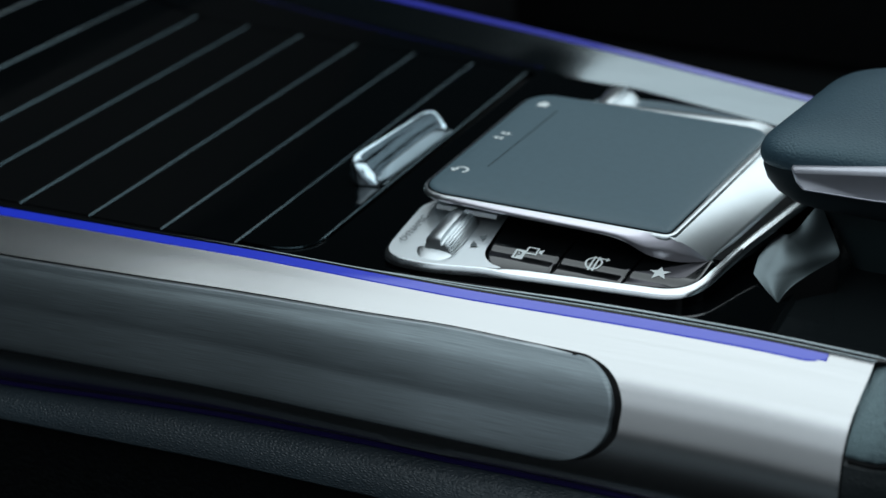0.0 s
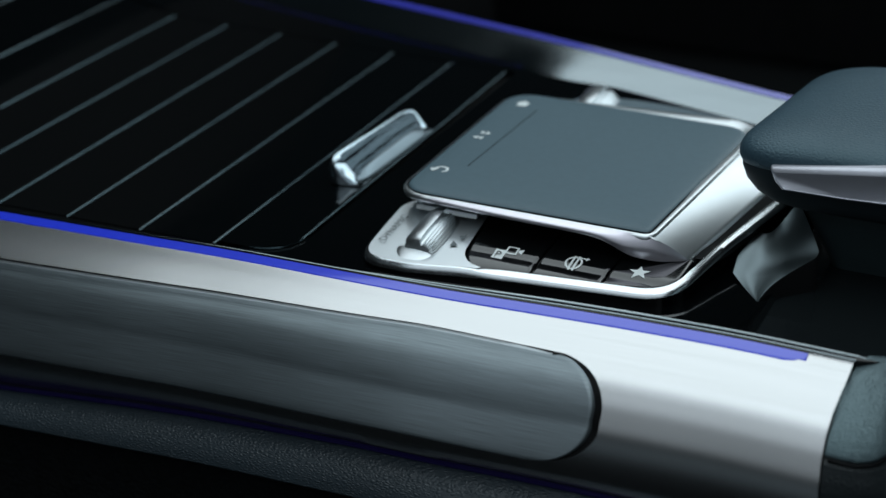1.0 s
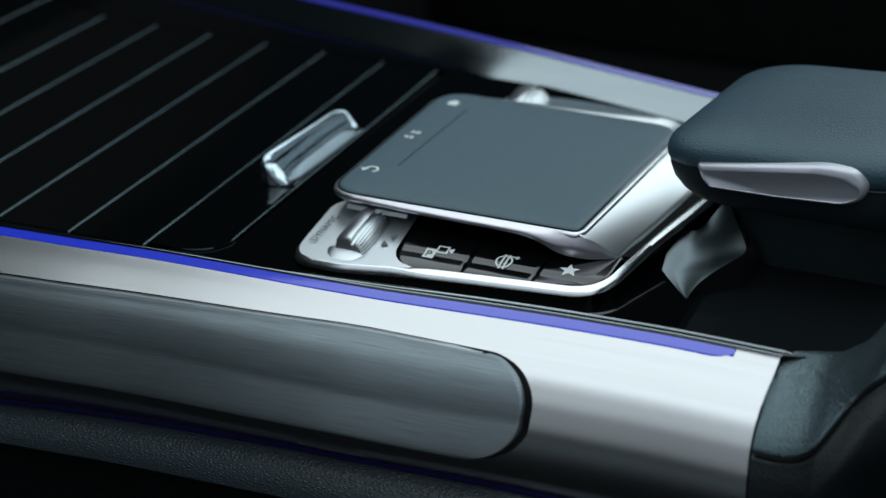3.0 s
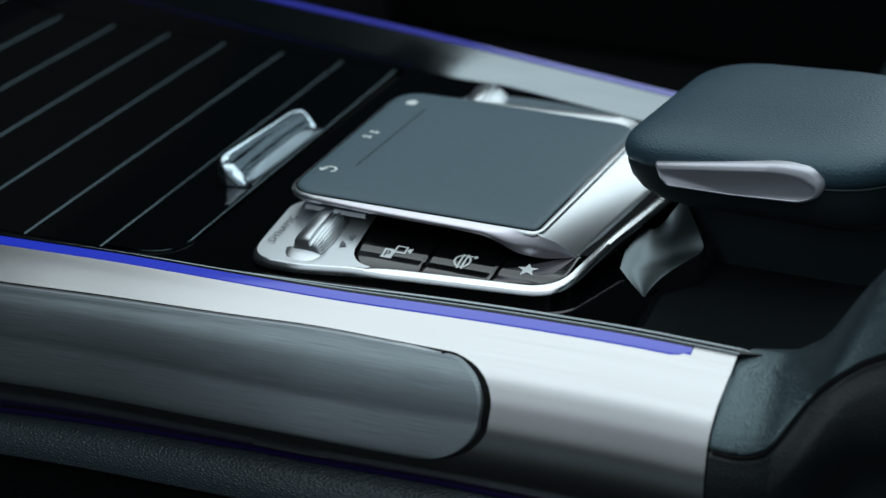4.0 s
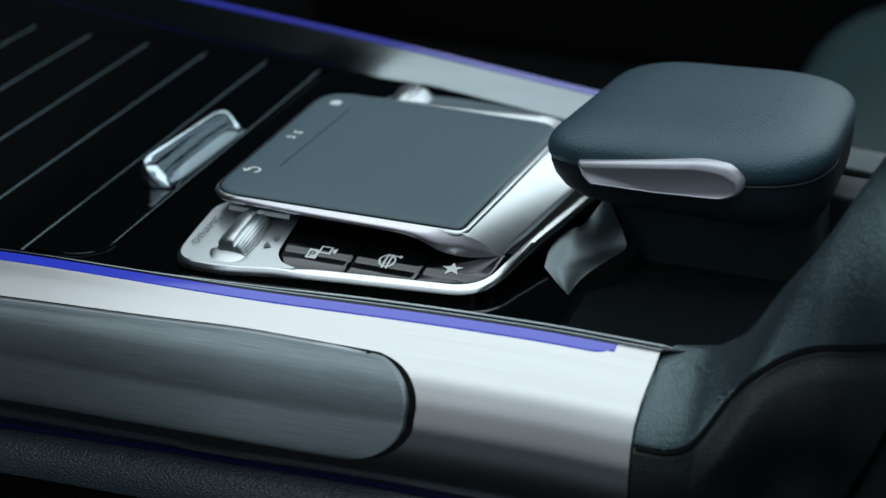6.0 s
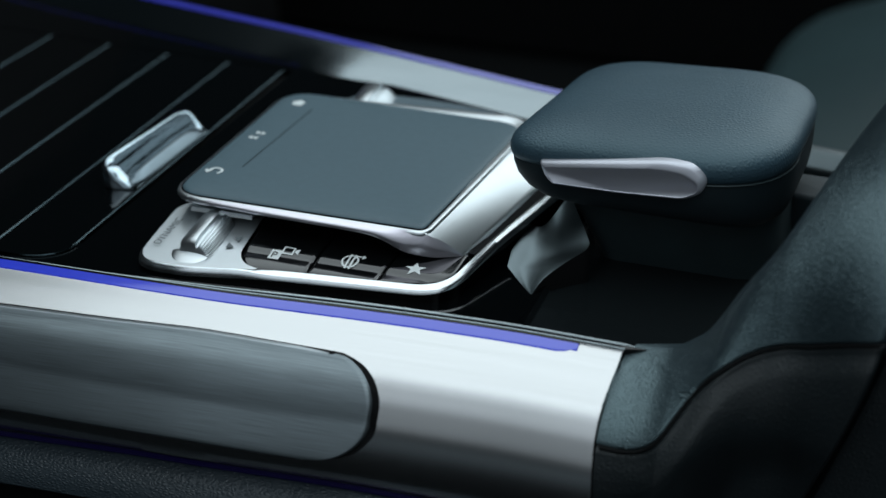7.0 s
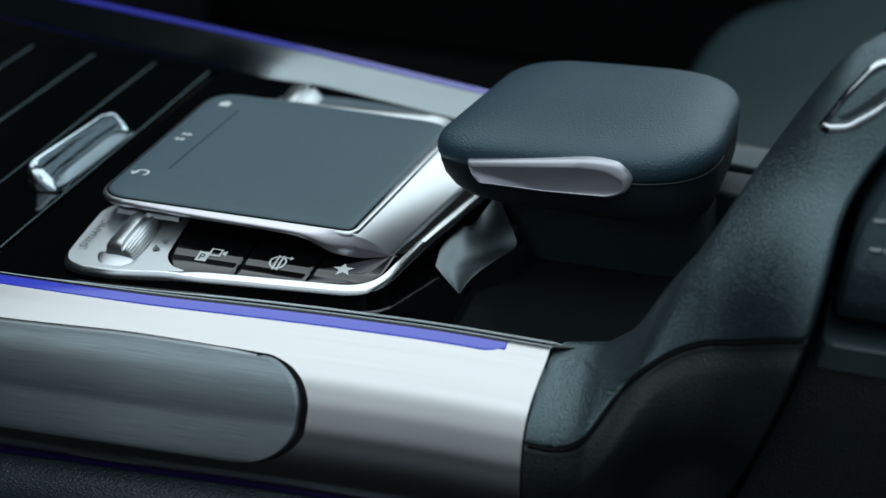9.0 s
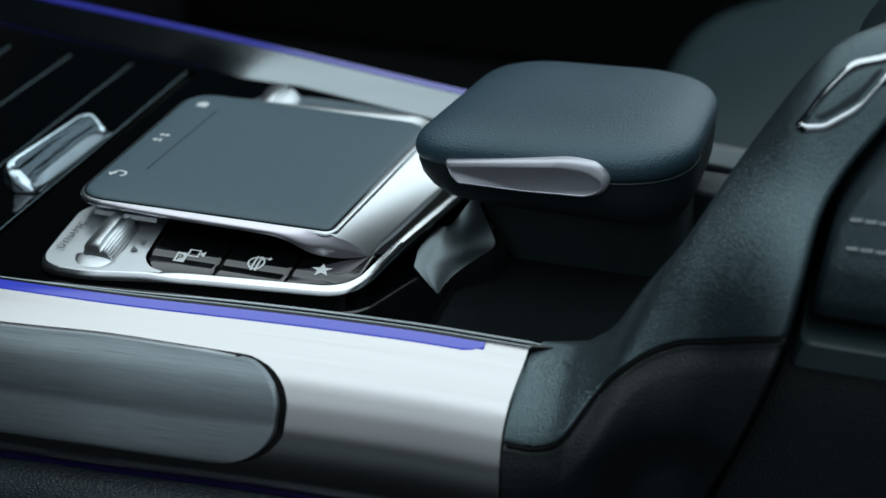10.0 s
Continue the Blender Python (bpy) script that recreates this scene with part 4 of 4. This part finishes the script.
zs = sorted(set(list(np.linspace(-0.11, -0.02, 14)) + list(np.linspace(-0.019, 0.0125, 60)) + [0.0127, 0.0130] + list(np.linspace(0.0132, 0.045, 70)) + list(np.linspace(0.046, 0.1195, 50))))
rows = [body_row(z) for z in zs]
for name, above, label in (("bolster", True, "grained leather bolster"), ("lower_side", False, "recessed dark lower side")):
    bm = loft(rows, close=False)
    bm.faces.ensure_lookup_table()
    gone = []
    for f in bm.faces:
        c = f.calc_center_median()
        if (c.z > seam_z(min(max(c.x, 0.19), 0.33))) != above:
            gone.append(f)
    bmesh.ops.delete(bm, geom=gone, context="FACES")
    part(name, bm, LEATHER if above else SIDE, rear, label, smooth=60, face=(-0.3, -1, 0.6))


seam_pts = [(x, side_y(x, seam_z(x)) - 0.0001, seam_z(x)) for x in np.linspace(0.1995, gap_x(0.04) - 0.002, 90)]
part("seam", tube(seam_pts, 0.0006, 8), DARK, rear, "dark seam line")

# framed button on its flank
FR = rounded([(0.2724, 0.0912), (0.2765, 0.0903), (0.2830, 0.0915), (0.2917, 0.0972), (0.2985, 0.1062), (0.3090, 0.1180), (0.3080, 0.1215), (0.2985, 0.1142), (0.2872, 0.1112), (0.2795, 0.1024)], [0.0030, 0.004, 0.008, 0.02, 0.03, 0.002, 0.002, 0.02, 0.012, 0.03], 9)
framed = thing("framed_button", (0.288, -0.055, 0.10), "dark button in a polished silver frame on the console flank", "button")


def drawn_in(d):
    """The frame's outline moved inwards, twice as far along its lower side."""
    out = []
    for p, q in zip(FR, inset(FR, 0.001)):
        way = (q - p) / 0.001
        out.append(p + way * d * (0.7 + 1.0 * smoothstep(0.1, 0.9, way.y)))
    return out


rings = []
for out, d in ((0.002, 0.0), (0.0001, 0.0), (-0.0003, 0.0004), (-0.0007, 0.0008), (-0.0010, 0.0011), (-0.0011, 0.0014), (-0.0009, 0.0016), (-0.0003, 0.00175), (0.003, 0.0018)):
    rings.append([(p.x, side_y(p.x, p.y) + out, p.y) for p in drawn_in(d)])
part("frame", loft(rings, cap=False), FRAME_CHROME, framed, "polished silver frame")
rings = []
for out, d in ((0.003, 0.0019), (0.0002, 0.0020), (-0.0001, 0.0023), (-0.0002, 0.0030)):
    rings.append([(p.x, side_y(p.x, p.y) + out, p.y) for p in drawn_in(d)])
part("button_face", loft(rings), BUTTON_FACE, framed, "dark button face")

# ---- armrest box behind the gap ----
box = thing("armrest_box", (0.36, 0.02, -0.05), "dark stitched armrest box behind the console body", "armrest")


def box_skin(z0, z1, yo, x_off=0.004, n=24):
    rings = []
    for k in range(n + 1):
        z = z0 + (z1 - z0) * k / n
        xg = gap_x(z) + x_off
        e = 0.0035 * max(0, 1 - k / 3, 1 - (n - k) / 3) ** 2
        y = -0.088 + yo - 0.15 * min(max(0.05 - z, 0), 0.07) * 0.25 + max(z - 0.06, 0) * 0.35 + e
        rings.append([(xg, y + 0.03, z), (xg, y + 0.004, z), (xg + 0.0015, y + 0.001, z), (xg + 0.004, y, z), (xg + 0.05, y - 0.001, z), (0.50, y, z), (0.50, 0.12, z), (xg, 0.12, z)])
    return loft(rings)


part("upper_panel", box_skin(0.0432, 0.105, 0.0), LEATHER, box, "stitched leather side")
part("lid_lip", box_skin(0.0265, 0.0368, -0.002), PLASTIC, box, "padded lip below the lid gap")
part("lower_panel", box_skin(-0.12, 0.0265, 0.004, 0.002), SIDE, box, "dark lower panel")
part("gap_core", box_skin(0.022, 0.050, 0.012, 0.008), DARK, box, "dark gap")
for zz in (0.0750, 0.0670):
    bm = bmesh.new()
    for k in range(14):
        xa = 0.2935 + 0.0042 * k
        y = -0.088 + max(zz - 0.06, 0) * 0.35 - 0.0009
        tube([(xa, y + 0.0004, zz), (xa + 0.0010, y, zz + 0.0001), (xa + 0.0024, y, zz + 0.0002), (xa + 0.0032, y + 0.0004, zz + 0.0003)], 0.00050, 6, bm)
    part("stitching", bm, THREAD, box, "row of grey stitches")

# ---- car interior around ----
bm = slab(rounded([(-40, -40), (40, -40), (40, 40), (-40, 40)], 0.05), -0.60, -0.50)
tagged(part("ground", bm, GROUND), "smooth dark grey ground outside the open door", "ground", kind="structure")

bm = slab(rounded([(-1.2, -0.72), (1.4, -0.72), (1.4, 1.4), (-1.2, 1.4)], 0.05), -0.40, -0.35)
tagged(part("floor", bm, CARPET), "charcoal carpet floor of the car", "floor", kind="structure")
bm = loft([[(-0.36 - 0.25 * t * t, y, -0.34 + 0.75 * t) for y in np.linspace(-0.7, 0.9, 12)] for t in np.linspace(0, 1, 14)], close=False)
ob = part("dashboard", bm, DARK)
tagged(ob, "dark soft plastic lower dashboard in shadow", "dashboard", kind="structure")
seat = thing("front_seat", (0.5, 0.73, -0.35), "grey leather front seat on the other side of the console", "seat")
rings = []
for k in range(15):
    y = 0.48 + 0.5 * k / 14
    e = 0.11 * (abs(2 * k / 14 - 1) ** 3)
    prof = rounded([(0.13 + e, -0.18), (0.58 + e * 0.5, 0.03 - e), (0.98, -0.03 - e), (0.98, -0.24), (0.15, -0.26)], [0.05, 0.16, 0.08, 0.03, 0.03], 12)
    rings.append([(p.x, y, p.y) for p in prof])
part("cushion", loft(rings), SEAT, seat, smooth=60)
rings = [[(p.x, y, p.y) for p in rounded([(0.2, -0.36), (0.2, -0.25), (0.9, -0.23), (0.9, -0.36)], 0.02)] for y in np.linspace(0.52, 0.94, 3)]
part("seat_base", loft(rings), DARK, seat)
rings = []
for k in range(9):
    z = -0.34 + 0.56 * k / 8
    d = 0.03 * math.sin(math.pi * k / 8)
    rings.append([(p.x, p.y - d, z) for p in rounded([(-0.55, 1.16), (1.35, 1.16), (1.35, 1.24), (-0.55, 1.24)], 0.02)])
ob = part("far_door", loft(rings), DARK)
tagged(ob, "dark inner side of the closed far door", "car door", kind="structure")
